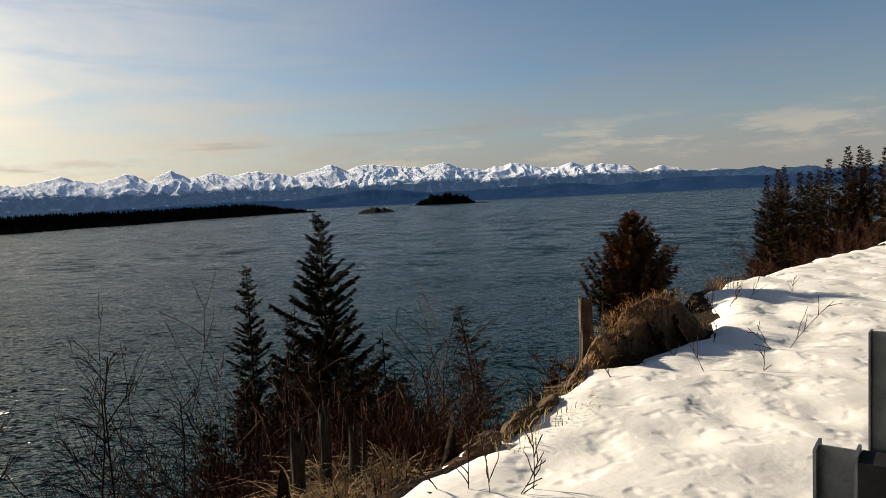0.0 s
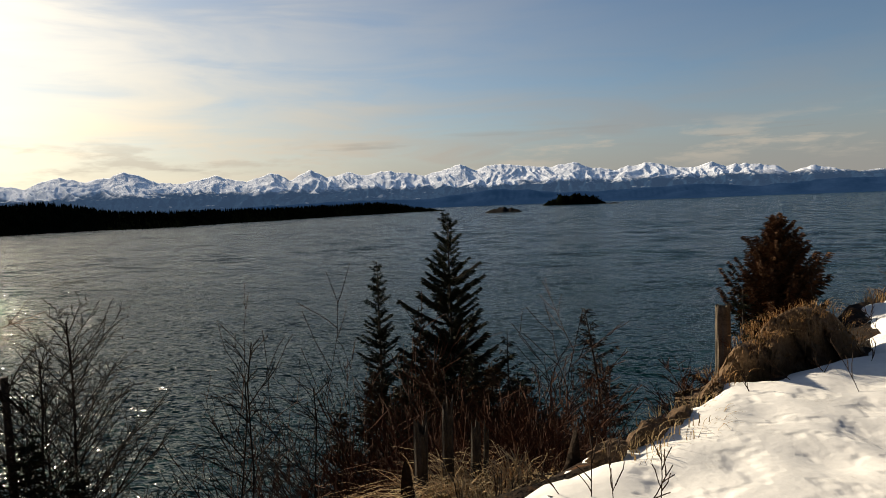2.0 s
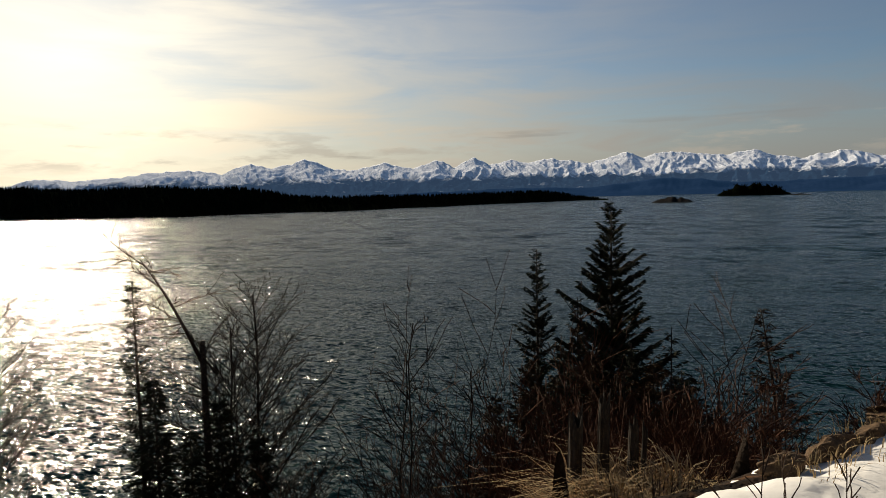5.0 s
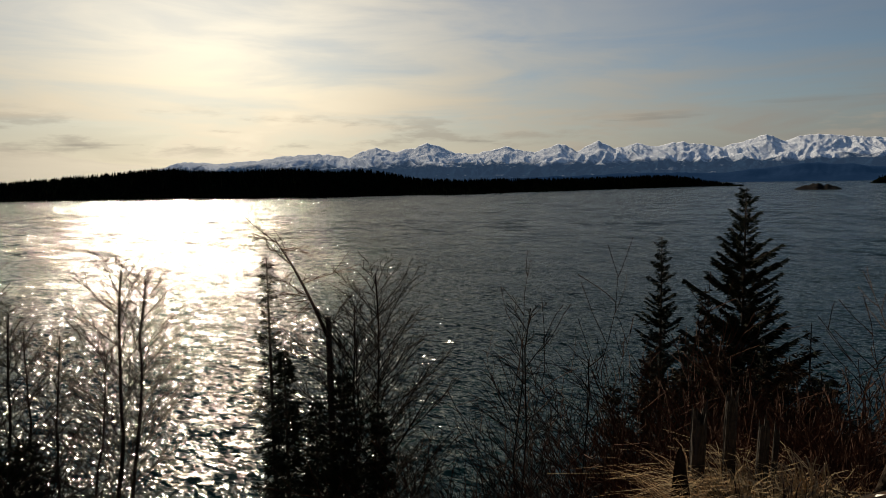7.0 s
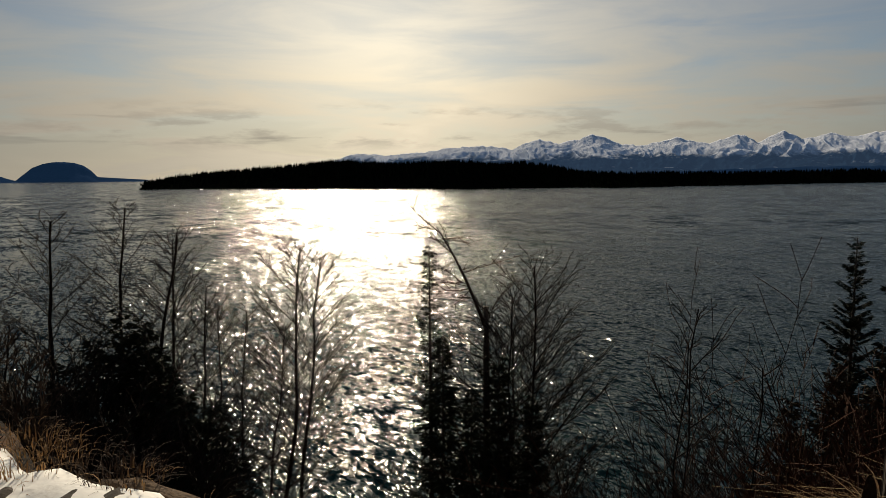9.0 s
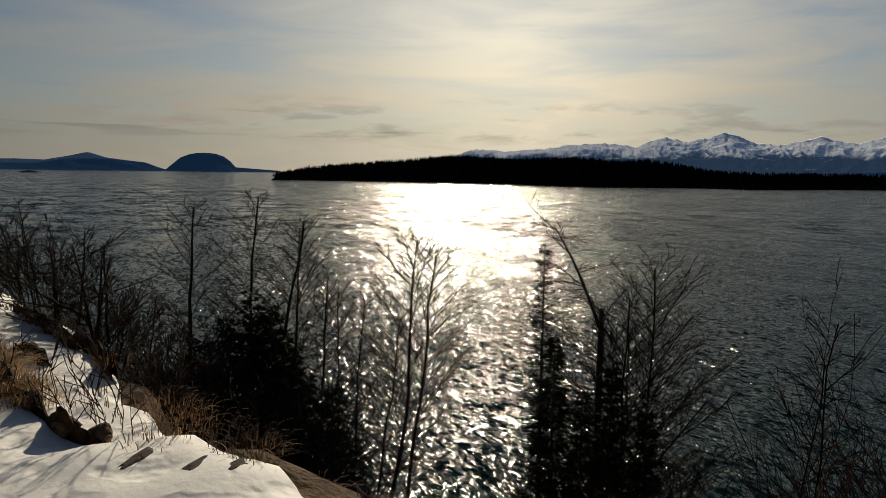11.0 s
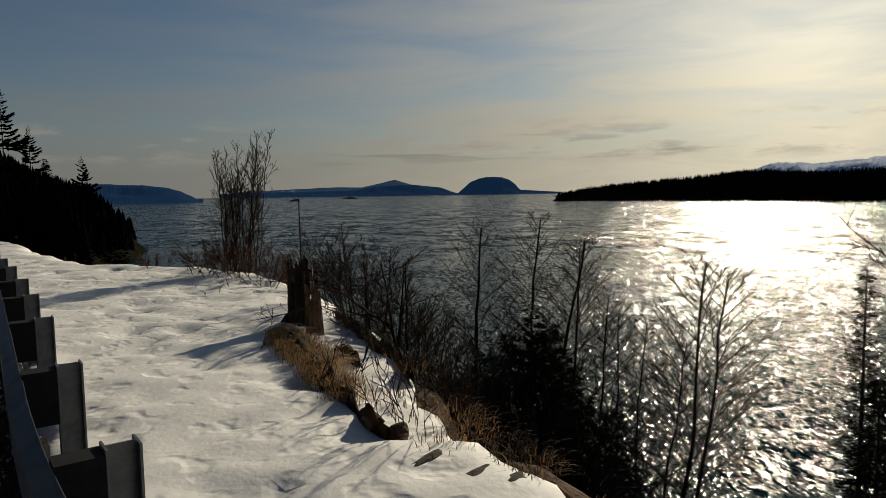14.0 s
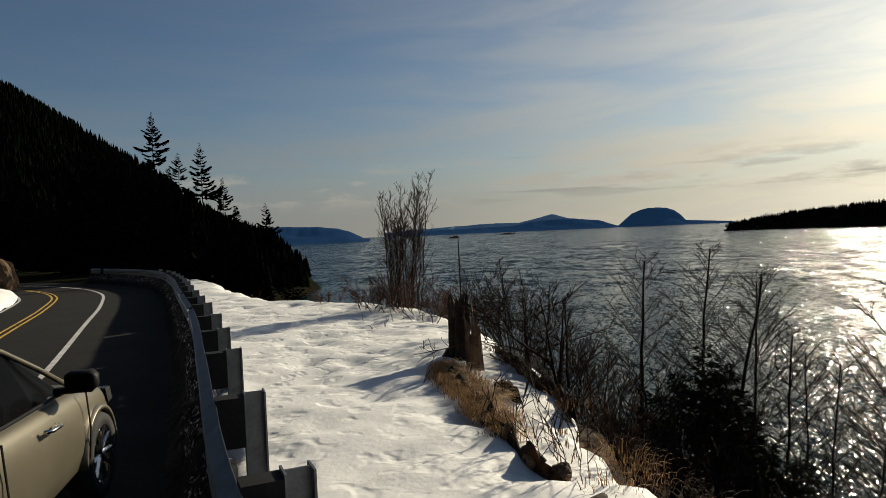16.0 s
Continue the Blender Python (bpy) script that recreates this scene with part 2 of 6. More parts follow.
DRY_GRASS = material("dry_grass", (0.24, 0.16, 0.075), (0.50, 0.36, 0.18), 0.85, 6.0, 40.0, 0.0, vary=0.3)
RUSTY_GRASS = material("rusty_dead_grass", (0.16, 0.080, 0.029), (0.46, 0.262, 0.102), 0.9, 6.0, 40.0, 0.0, vary=0.4)
TAN_GRASS = material("tan_matted_grass", (0.28, 0.165, 0.068), (0.60, 0.40, 0.19), 0.9, 6.0, 40.0, 0.0, vary=0.4)
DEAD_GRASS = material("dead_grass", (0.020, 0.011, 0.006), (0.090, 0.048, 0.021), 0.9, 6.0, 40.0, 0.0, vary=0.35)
WEATHERED = material("weathered_wood", (0.045, 0.036, 0.028), (0.19, 0.155, 0.115), 0.9, 4.0, 40.0, 0.8, depth=0.02)
STUB_WOOD = material("dark_weathered_stub", (0.014, 0.010, 0.007), (0.062, 0.045, 0.032), 0.95, 7.0, 40.0, 0.8, depth=0.02)
RED_WOOD = material("rotten_red_wood", (0.055, 0.030, 0.018), (0.26, 0.155, 0.090), 0.95, 5.0, 40.0, 0.9, depth=0.02)
CAR_PAINT = material("car_paint", (0.14, 0.124, 0.088), (0.18, 0.158, 0.114), 0.38, 3.0, 200.0, 0.0, metal=0.4)
# the hillside's dark reflection is put into the colour, with almost no gloss
GLASS_DARK = material("near_black_glass", (0.003, 0.0032, 0.0036), (0.005, 0.0052, 0.006), 0.2, 3.0, 50.0, 0.0)
RUBBER = material("tyre_rubber", (0.012, 0.012, 0.012), (0.03, 0.03, 0.03), 0.85, 8.0, 80.0, 0.2, depth=0.004)
CHROME = material("bright_alloy", (0.55, 0.55, 0.55), (0.7, 0.7, 0.7), 0.25, 8.0, 80.0, 0.0, metal=1.0)
BLACK_PLASTIC = material("black_plastic", (0.012, 0.012, 0.012), (0.028, 0.028, 0.028), 0.45, 8.0, 80.0, 0.1, depth=0.002)

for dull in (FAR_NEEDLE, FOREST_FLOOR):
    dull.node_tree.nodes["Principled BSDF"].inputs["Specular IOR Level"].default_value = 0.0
for dark, gloss in ((GLASS_DARK, 0.012), (BLACK_PLASTIC, 0.05)):
    dark.node_tree.nodes["Principled BSDF"].inputs["Specular IOR Level"].default_value = gloss
RED_NEEDLE = material("reddish_needles", (0.036, 0.017, 0.008), (0.13, 0.055, 0.023), 0.85, 3.0, 30.0, 0.0, vary=0.4)
for dull in (RED_NEEDLE, BLOCK, ASPHALT, EARTH, BARK, TWIG, DARK_TWIG, RED_TWIG, NEEDLE, BROWN_NEEDLE, ROCK, WEATHERED):
    dull.node_tree.nodes["Principled BSDF"].inputs["Specular IOR Level"].default_value = 0.15


# ---- plan of the shore, in metres; the camera stands over (0, 0) ----
def at(az, d):
    """A place in plan, by its bearing to the left of the first view and its distance."""
    return -math.sin(radians(az)) * d, math.cos(radians(az)) * d


# seaward edge of the flat shoulder, from the far right round the little cove to the far left
EDGE = np.array([(160, 150), (60, 66), (30, 37), (16.4, 23), (8.1, 15.4), (4.6, 12.4), (4.1, 10.4), (3.2, 8.5), (1.75, 7.25), (-0.1, 5.1),
                 (-1.6, 3.5), (-3.0, 2.0), (-4.4, 1.18), (-5.6, 0.95), (-8.5, 0.78), (-11.5, -0.05), (-14.8, -1.2), (-18.2, -3.6), (-20.5, -7.8), (-24, -10.4), (-33, -16.2),
                 (-46, -29), (-64, -50), (-100, -78), (-150, -92), (-215, -84), (-262, -98), (-300, -128), (-340, -190), (-420, -330), (-600, -620)])
# line of the guardrail's face
RAIL = np.array([(30, 33), (16, 18.5), (8.4, 10.25), (3.68, 4.92), (2.05, 2.8), (0.75, 1.22), (-0.9, 0.02), (-3.0, -1.36), (-6.5, -3.20), (-10.4, -5.25), (-16.3, -8.6),
                 (-21.8, -11.75), (-27.0, -15.2), (-31.2, -19.4), (-35, -25.5), (-37.5, -34), (-38, -45)])


def smooth_line(points, step):
    """A Catmull-Rom curve through the points, resampled at even steps."""
    p = np.vstack([2 * points[0] - points[1], points, 2 * points[-1] - points[-2]])
    out = []
    for a, b, c, d in zip(p[:-3], p[1:-2], p[2:-1], p[3:]):
        for t in np.linspace(0, 1, 24, endpoint=False):
            out.append(0.5 * (2 * b + (c - a) * t + (2 * a - 5 * b + 4 * c - d) * t * t + (3 * b - a - 3 * c + d) * t ** 3))
    out = np.array(out + [points[-1]])
    s = np.concatenate([[0], np.cumsum(np.hypot(*np.diff(out, axis=0).T))])
    even = np.arange(0, s[-1], step)
    return np.stack([np.interp(even, s, out[:, k]) for k in (0, 1)], -1)


def offset(line, d):
    """The line moved d metres to its left (inland)."""
    t = np.gradient(line, axis=0)
    t /= np.hypot(t[:, 0], t[:, 1])[:, None]
    return line + d * np.stack([-t[:, 1], t[:, 0]], -1)


def distance(x, y, line):
    """Signed distance of places from a line: positive on its right-hand (seaward) side."""
    best, sign = np.full(x.shape, 1e9), np.ones(x.shape)
    for (ax, ay), (bx, by) in zip(line[:-1], line[1:]):
        ux, uy = bx - ax, by - ay
        f = np.clip(((x - ax) * ux + (y - ay) * uy) / (ux * ux + uy * uy), 0, 1)
        d = np.hypot(x - ax - f * ux, y - ay - f * uy)
        side = np.where(ux * (y - ay) - uy * (x - ax) < 0, 1.0, -1.0)
        closer = d < best - 1e-9
        best, sign = np.where(closer, d, best), np.where(closer, side, sign)
    return best * sign


def waves2(x, y, seed, size, octaves=4):
    """Smooth random relief between about -1 and 1, from turned sine waves."""
    rng = np.random.RandomState(seed)
    out, amp, total = np.zeros(np.shape(x)), 1.0, 0.0
    for k in range(octaves):
        for _ in range(5):
            a, ph = rng.uniform(0, 2 * math.pi, 2)
            f = 2 * math.pi / size * 2 ** k * rng.uniform(0.7, 1.4)
            out += amp * np.sin(f * (math.cos(a) * x + math.sin(a) * y) + ph)
        total += amp * 2.0
        amp *= 0.52
    return out / total


EDGE_LINE, RAIL_LINE = smooth_line(EDGE, 2.0), smooth_line(RAIL, 0.8)
# the curves run with the sea on their right


def ground_z(x, y):
    x, y = np.asarray(x, float), np.asarray(y, float)
    d = distance(x, y, EDGE_LINE)          # positive seaward
    r = -distance(x, y, RAIL_LINE)         # positive inland
    steep = np.interp(x, (-40, -24, -16, -12, -9, -6, -2, 0), (1.0, 1.5, 1.2, 0.85, 0.95, 1.25, 1.2, 0.82))
    out = np.maximum(d, 0)
    drop = np.interp(x, (-18, -13, -3, 0), (0.55, 1.3, 1.3, 0.55))
    z = -steep * out - drop * (1 - np.exp(-out / 0.6)) + 0.35 * waves2(x, y, 3, 5.0) * np.clip(out / 2, 0, 1)
    inland = np.maximum(-d, 0)
    # the mountainside behind the road and the wooded spur across the cove
    back = np.maximum(r - 8.4, 0)
    near = np.exp(-(np.hypot(x + 5, y + 5) / 130) ** 4)
    z = z + near * np.clip(back * 0.85, 0, 60)
    far = np.clip((np.hypot(x, y) - 110) / 120, 0, 1) * (x < -40)
    hx, hy = at(141, 430)
    hill = 109 * np.exp(-(((x - hx) / 150) ** 2 + ((y - hy) / 150) ** 2)) + 8 * (1 - np.exp(-inland / 30))
    z = np.where(inland > 0, np.maximum(z, far * hill * np.clip(inland / 40, 0, 1)), z)
    right = np.clip((x - 25) / 30, 0, 1) * np.clip(inland - 12, 0, 40) * 0.4
    return np.maximum(z + right, SEA - 6)


GRID_STEP, GRID_X, GRID_Y = 0.25, np.arange(-34, 16, 0.25), np.arange(-14, 30, 0.25)
GRID_Z = ground_z(*np.meshgrid(GRID_X, GRID_Y))


def gz(x, y):
    """Height of the ground at one place."""
    i, j = (x - GRID_X[0]) / GRID_STEP, (y - GRID_Y[0]) / GRID_STEP
    if 0 <= i < len(GRID_X) - 1 and 0 <= j < len(GRID_Y) - 1:
        a, b = int(i), int(j)
        u, v = i - a, j - b
        q = GRID_Z[b:b + 2, a:a + 2]
        return float((q[0, 0] * (1 - u) + q[0, 1] * u) * (1 - v) + (q[1, 0] * (1 - u) + q[1, 1] * u) * v)
    return float(ground_z(np.array([x]), np.array([y]))[0])


def mesh_object(name, verts, faces, mat, smooth=False, parent=None):
    me = bpy.data.meshes.new(name)
    me.from_pydata([tuple(v) for v in verts], [], [tuple(f) for f in faces])
    me.materials.append(mat)
    if smooth:
        me.shade_smooth()
    ob = new(name, me)
    if parent is not None:
        ob.parent = parent
    return ob


def grid_faces(rows, cols, keep=None):
    i = np.arange(rows * cols).reshape(rows, cols)
    q = np.stack([i[:-1, :-1], i[:-1, 1:], i[1:, 1:], i[1:, :-1]], -1).reshape(-1, 4)
    return q if keep is None else q[keep.ravel()]


def stretch_axis(near, step, far, growth=1.13):
    out, s = list(np.arange(0, near, step)), step
    while out[-1] < far:
        s *= growth
        out.append(out[-1] + s)
    return out


def build_ground():
    a = np.array(stretch_axis(26, 0.45, 900))
    xs = np.concatenate([-a[:0:-1], a[a < 260]])
    ys = np.concatenate([-a[:0:-1], a[a < 260]])
    X, Y = np.meshgrid(xs, ys)
    Z = ground_z(X, Y)
    lower = np.clip(1.0 - distance(X, Y, RAIL_LINE), 0, 1) * (np.hypot(X, Y) < 80)
    Z = Z - 0.05 - 0.02 * lower
    e = distance(X, Y, EDGE_LINE)
    Z = Z - 0.30 * np.clip((np.where(X < -3, 0.8, -0.1) - e) / 0.5, 0, 1) * ((distance(X, Y, RAIL_LINE) > 0.1) & (np.hypot(X, Y) < 36))
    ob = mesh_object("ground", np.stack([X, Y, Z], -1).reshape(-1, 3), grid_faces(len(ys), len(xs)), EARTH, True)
    ob.data.materials.append(FOREST_FLOOR)
    cx, cy = (X[:-1, :-1] + X[1:, 1:]).ravel() / 2, (Y[:-1, :-1] + Y[1:, 1:]).ravel() / 2
    wild = (np.hypot(cx, cy) > 40) | (distance(cx, cy, RAIL_LINE) < -11)
    ob.data.polygons.foreach_set("material_index", wild.astype(np.int32))
    tagged(ob, "brown earth bank dropping from the road to the sea", "ground", kind="structure")


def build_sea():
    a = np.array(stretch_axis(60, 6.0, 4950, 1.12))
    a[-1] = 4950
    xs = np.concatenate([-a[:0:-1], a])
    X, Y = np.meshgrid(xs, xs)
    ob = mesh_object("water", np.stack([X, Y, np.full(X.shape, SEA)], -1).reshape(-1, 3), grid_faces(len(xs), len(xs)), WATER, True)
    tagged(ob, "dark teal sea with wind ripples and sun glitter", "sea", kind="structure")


def snow_top(X, Y):
    """Height of the old snow over the shoulder: trodden and dimpled, rounded off at its edge."""
    e = distance(X, Y, EDGE_LINE)
    e = e + 0.10 * waves2(X, Y, 21, 1.2, 4) + 0.18 * waves2(X, Y, 22, 5.5, 2)
    r = distance(X, Y, RAIL_LINE)
    r = r + 0.05 * waves2(X, Y, 29, 1.1, 2)
    inside = np.clip((-e + 0.05) / 0.55, 0, 1)
    near_rail = np.clip((r + 0.05) / 0.25, 0, 1)
    lump = 0.010 * waves2(X, Y, 23, 4.0, 2) + 0.010 * waves2(X, Y, 24, 0.7, 4)
    z = -0.20 + (0.24 + lump) * (1 - (1 - inside) ** 2.2)
    z = z - 0.30 * (1 - near_rail)
    z = z - 0.16 * np.clip(1.3 + e, 0, 1.2) * ((X < -5) & (X > -15))
    # melted hollows and old footprints
    rng = np.random.RandomState(5)
    k = 0
    while k < 1500:
        c = RAIL_LINE[rng.randint(34, len(RAIL_LINE) - 30)]
        px, py = c[0] + rng.uniform(-4, 3), c[1] + rng.uniform(0, 6)
        k += 1
        w, deep = (rng.uniform(0.12, 0.17), rng.uniform(0.04, 0.075)) if k % 9 == 0 else (rng.uniform(0.10, 0.24), rng.uniform(0.015, 0.062))
        i, j = int((px - X[0, 0]) / 0.14), int((py - Y[0, 0]) / 0.14)
        a, b, c2, d2 = max(j - 7, 0), j + 8, max(i - 7, 0), i + 8
        if b < 2 or d2 < 2 or a >= X.shape[0] or c2 >= X.shape[1]:
            continue
        sx, sy = X[a:b, c2:d2] - px, Y[a:b, c2:d2] - py
        z[a:b, c2:d2] -= deep * np.exp(-((sx / w) ** 2 + (sy / (w * 1.3)) ** 2))
    z = z - 7.0 * np.clip(e - 0.02, 0, 1) ** 1.4
    return z, (e < 0.42) & (r > -0.35)


def build_snow():
    step = 0.14
    xs, ys = np.arange(-33, 24, step), np.arange(-18, 30, step)
    X, Y = np.meshgrid(xs, ys)
    Z, keep = snow_top(X, Y)
    cell = keep[:-1, :-1] & keep[1:, :-1] & keep[:-1, 1:] & keep[1:, 1:]
    q = grid_faces(len(ys), len(xs), cell)
    used, q = np.unique(q, return_inverse=True)
    v = np.stack([X, Y, Z], -1).reshape(-1, 3)[used]
    ob = mesh_object("snow_bank", v, q.reshape(-1, 4), SNOW, True)
    tagged(ob, "old dimpled snow lying along the road shoulder", "snow", kind="structure")


def strip(name, line_a, line_b, z, mat, parent=None, smooth=True):
    n = len(line_a)
    za = np.full(n, z) if np.isscalar(z) else z
    v = np.concatenate([np.column_stack([line_a, za]), np.column_stack([line_b, za])])
    f = [(i, i + 1, n + i + 1, n + i) for i in range(n - 1)]
    return mesh_object(name, v, f, mat, smooth, parent)


def build_road():
    # RAIL runs from right to left with the sea on its right: inland is to its left
    road = strip("road", offset(RAIL_LINE, 0.35), offset(RAIL_LINE, 5.35), 0.0, ASPHALT)
    tagged(road, "dark worn asphalt two-lane coast road", "road", kind="structure")
    for d, w, mat, label in ((2.15, 0.10, WHITE_PAINT, "white edge line"), (3.72, 0.07, YELLOW_PAINT, "yellow centre line"),
                             (3.89, 0.07, YELLOW_PAINT, "yellow centre line"), (4.95, 0.08, WHITE_PAINT, "white edge line")):
        line = strip("line", offset(RAIL_LINE, d), offset(RAIL_LINE, d + w), 0.005, mat, road)
        tagged(line, label)


build_ground()
build_sea()
build_snow()
build_road()


# ---- far land ----
def ridge(name, az0, az1, base, peaks, d_front, d_top, rough, seed, mat, label, category, steps=700, rows=26, rugged=False, lift=1.09):
    """A range of hills seen across the water: crest by bearing and elevation, with spurs and gullies down to the shore."""
    az = np.linspace(az0, az1, steps)
    k = np.array(peaks)
    k = k[np.argsort(k[:, 0])]
    crest = np.maximum(np.interp(az, k[:, 0], k[:, 1]) * lift, -0.25)
    jag = np.array([noise.ridged_multi_fractal(Vector((q * 0.55, seed, 0.3)), 0.9, 2.1, 6, 1.0, 2.0) for q in az])
    jag = rough * (jag - jag.mean())
    soft = np.convolve(np.pad(crest, 30, mode="edge"), np.ones(61) / 61, "valid") if rugged else crest
    verts = []
    for j in range(rows):
        t = j / (rows - 1)
        d = d_front + (d_top - d_front) * t
        keen = t ** 3
        el = soft * (1 - keen) + (crest + jag) * keen
        h = (EYE + d_top * np.tan(np.radians(el)) - SEA) * t ** 1.15
        x, y = -np.sin(np.radians(az)) * d, np.cos(np.radians(az)) * d
        if rugged:
            # spurs run down from the crest, with gullies between them
            bent = [Vector((q * 0.62 + 0.9 * noise.noise(Vector((q * 0.25, t * 2.2, seed))), t * 2.6, seed)) for q in az]
            spur = np.array([noise.ridged_multi_fractal(v, 0.95, 2.15, 5, 1.0, 2.0) for v in bent]) - 1.1
            h = np.maximum(h + 40 * spur * min(1.0, 2.0 * t) * (1 - 0.86 * t ** 3), 0)
        else:
            spur = waves2(x, y, seed + 9, (d_top - d_front) * 0.9, 5)
            h = h * (1 + 0.30 * spur * math.sin(math.pi * t) ** 0.8)
        verts.append(np.stack([x, y, SEA - 1 + h], -1))
    back = verts[-1].copy()
    back[:, :2] *= 1.02
    back[:, 2] = SEA - 2
    verts.append(back)
    ob = mesh_object(name, np.array(verts).reshape(-1, 3), grid_faces(rows + 1, steps), mat, True)
    return tagged(ob, label, category, kind="structure")


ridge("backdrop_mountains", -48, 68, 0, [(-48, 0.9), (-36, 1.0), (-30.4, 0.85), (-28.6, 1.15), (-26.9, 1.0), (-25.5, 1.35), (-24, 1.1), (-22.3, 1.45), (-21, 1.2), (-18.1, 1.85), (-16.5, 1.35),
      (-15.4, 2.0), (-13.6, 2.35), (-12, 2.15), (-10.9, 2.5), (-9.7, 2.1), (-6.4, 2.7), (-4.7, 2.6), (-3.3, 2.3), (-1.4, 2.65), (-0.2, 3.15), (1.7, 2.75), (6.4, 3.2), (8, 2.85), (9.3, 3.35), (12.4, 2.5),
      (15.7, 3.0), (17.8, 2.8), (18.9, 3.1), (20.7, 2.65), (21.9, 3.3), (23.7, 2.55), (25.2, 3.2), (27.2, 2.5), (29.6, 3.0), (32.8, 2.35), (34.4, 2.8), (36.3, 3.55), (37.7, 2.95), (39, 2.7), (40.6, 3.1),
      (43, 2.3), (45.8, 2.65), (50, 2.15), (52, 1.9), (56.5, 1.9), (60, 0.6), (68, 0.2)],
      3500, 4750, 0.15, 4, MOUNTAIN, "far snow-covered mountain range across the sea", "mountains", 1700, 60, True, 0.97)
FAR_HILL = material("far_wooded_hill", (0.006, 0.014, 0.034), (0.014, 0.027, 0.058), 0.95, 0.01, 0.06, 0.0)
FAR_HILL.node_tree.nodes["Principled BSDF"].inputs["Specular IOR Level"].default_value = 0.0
# haze of distance is put into the blue base colour and this faint glow
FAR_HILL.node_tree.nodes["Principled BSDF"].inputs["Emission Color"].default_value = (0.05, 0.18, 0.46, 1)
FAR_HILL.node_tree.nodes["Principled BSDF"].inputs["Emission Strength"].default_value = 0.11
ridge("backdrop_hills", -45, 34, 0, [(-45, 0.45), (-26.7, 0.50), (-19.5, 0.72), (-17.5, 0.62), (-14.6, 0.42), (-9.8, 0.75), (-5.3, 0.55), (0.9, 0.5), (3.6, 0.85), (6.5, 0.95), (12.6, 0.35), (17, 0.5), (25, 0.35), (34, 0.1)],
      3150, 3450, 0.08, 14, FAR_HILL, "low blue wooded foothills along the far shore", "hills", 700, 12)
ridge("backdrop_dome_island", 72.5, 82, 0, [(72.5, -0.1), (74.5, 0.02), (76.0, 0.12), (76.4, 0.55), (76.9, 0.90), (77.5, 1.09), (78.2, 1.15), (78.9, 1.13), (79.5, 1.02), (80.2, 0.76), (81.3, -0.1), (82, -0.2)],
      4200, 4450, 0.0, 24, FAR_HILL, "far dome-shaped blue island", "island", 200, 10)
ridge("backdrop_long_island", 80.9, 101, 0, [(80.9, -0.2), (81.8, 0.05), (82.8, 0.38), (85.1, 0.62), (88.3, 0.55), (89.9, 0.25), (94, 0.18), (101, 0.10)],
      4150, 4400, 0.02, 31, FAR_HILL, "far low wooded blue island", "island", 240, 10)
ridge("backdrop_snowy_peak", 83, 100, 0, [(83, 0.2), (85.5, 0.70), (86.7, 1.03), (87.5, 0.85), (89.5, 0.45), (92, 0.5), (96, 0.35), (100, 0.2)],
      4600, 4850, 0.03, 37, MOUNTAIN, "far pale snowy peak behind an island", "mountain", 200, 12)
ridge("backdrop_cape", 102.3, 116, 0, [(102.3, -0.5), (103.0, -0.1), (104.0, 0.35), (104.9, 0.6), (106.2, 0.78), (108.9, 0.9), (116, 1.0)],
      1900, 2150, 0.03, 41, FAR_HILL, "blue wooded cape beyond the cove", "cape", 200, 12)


def far_conifers(name, places, low, high, seed, label, parent=None, mat=None):
    """Many small conifers, each a ragged tiered cone, in one mesh."""
    rng = np.random.RandomState(seed)
    verts, faces = [], []
    for x, y, z in places:
        h = rng.uniform(low, high)
        r = h * rng.uniform(0.17, 0.26)
        n, b = 6, len(verts)
        tiers = ((0.0, 1.0, 0.50), (0.28, 0.72, 0.75), (0.55, 0.45, 1.0))
        for bottom, wide, top in tiers:
            s = len(verts)
            turn = rng.uniform(0, 6.3)
            for k in range(n):
                a = turn + 2 * math.pi * k / n
                q = r * wide * rng.uniform(0.65, 1.2)
                verts.append((x + math.cos(a) * q, y + math.sin(a) * q, z + h * (bottom + rng.uniform(-0.04, 0.04))))
            verts.append((x, y, z + h * top))
            faces += [(s + k, s + (k + 1) % n, s + n) for k in range(n)]
    ob = mesh_object(name, verts, faces, mat or FAR_NEEDLE)
    tagged(ob, label, "forest", kind="stuff")
    return ob


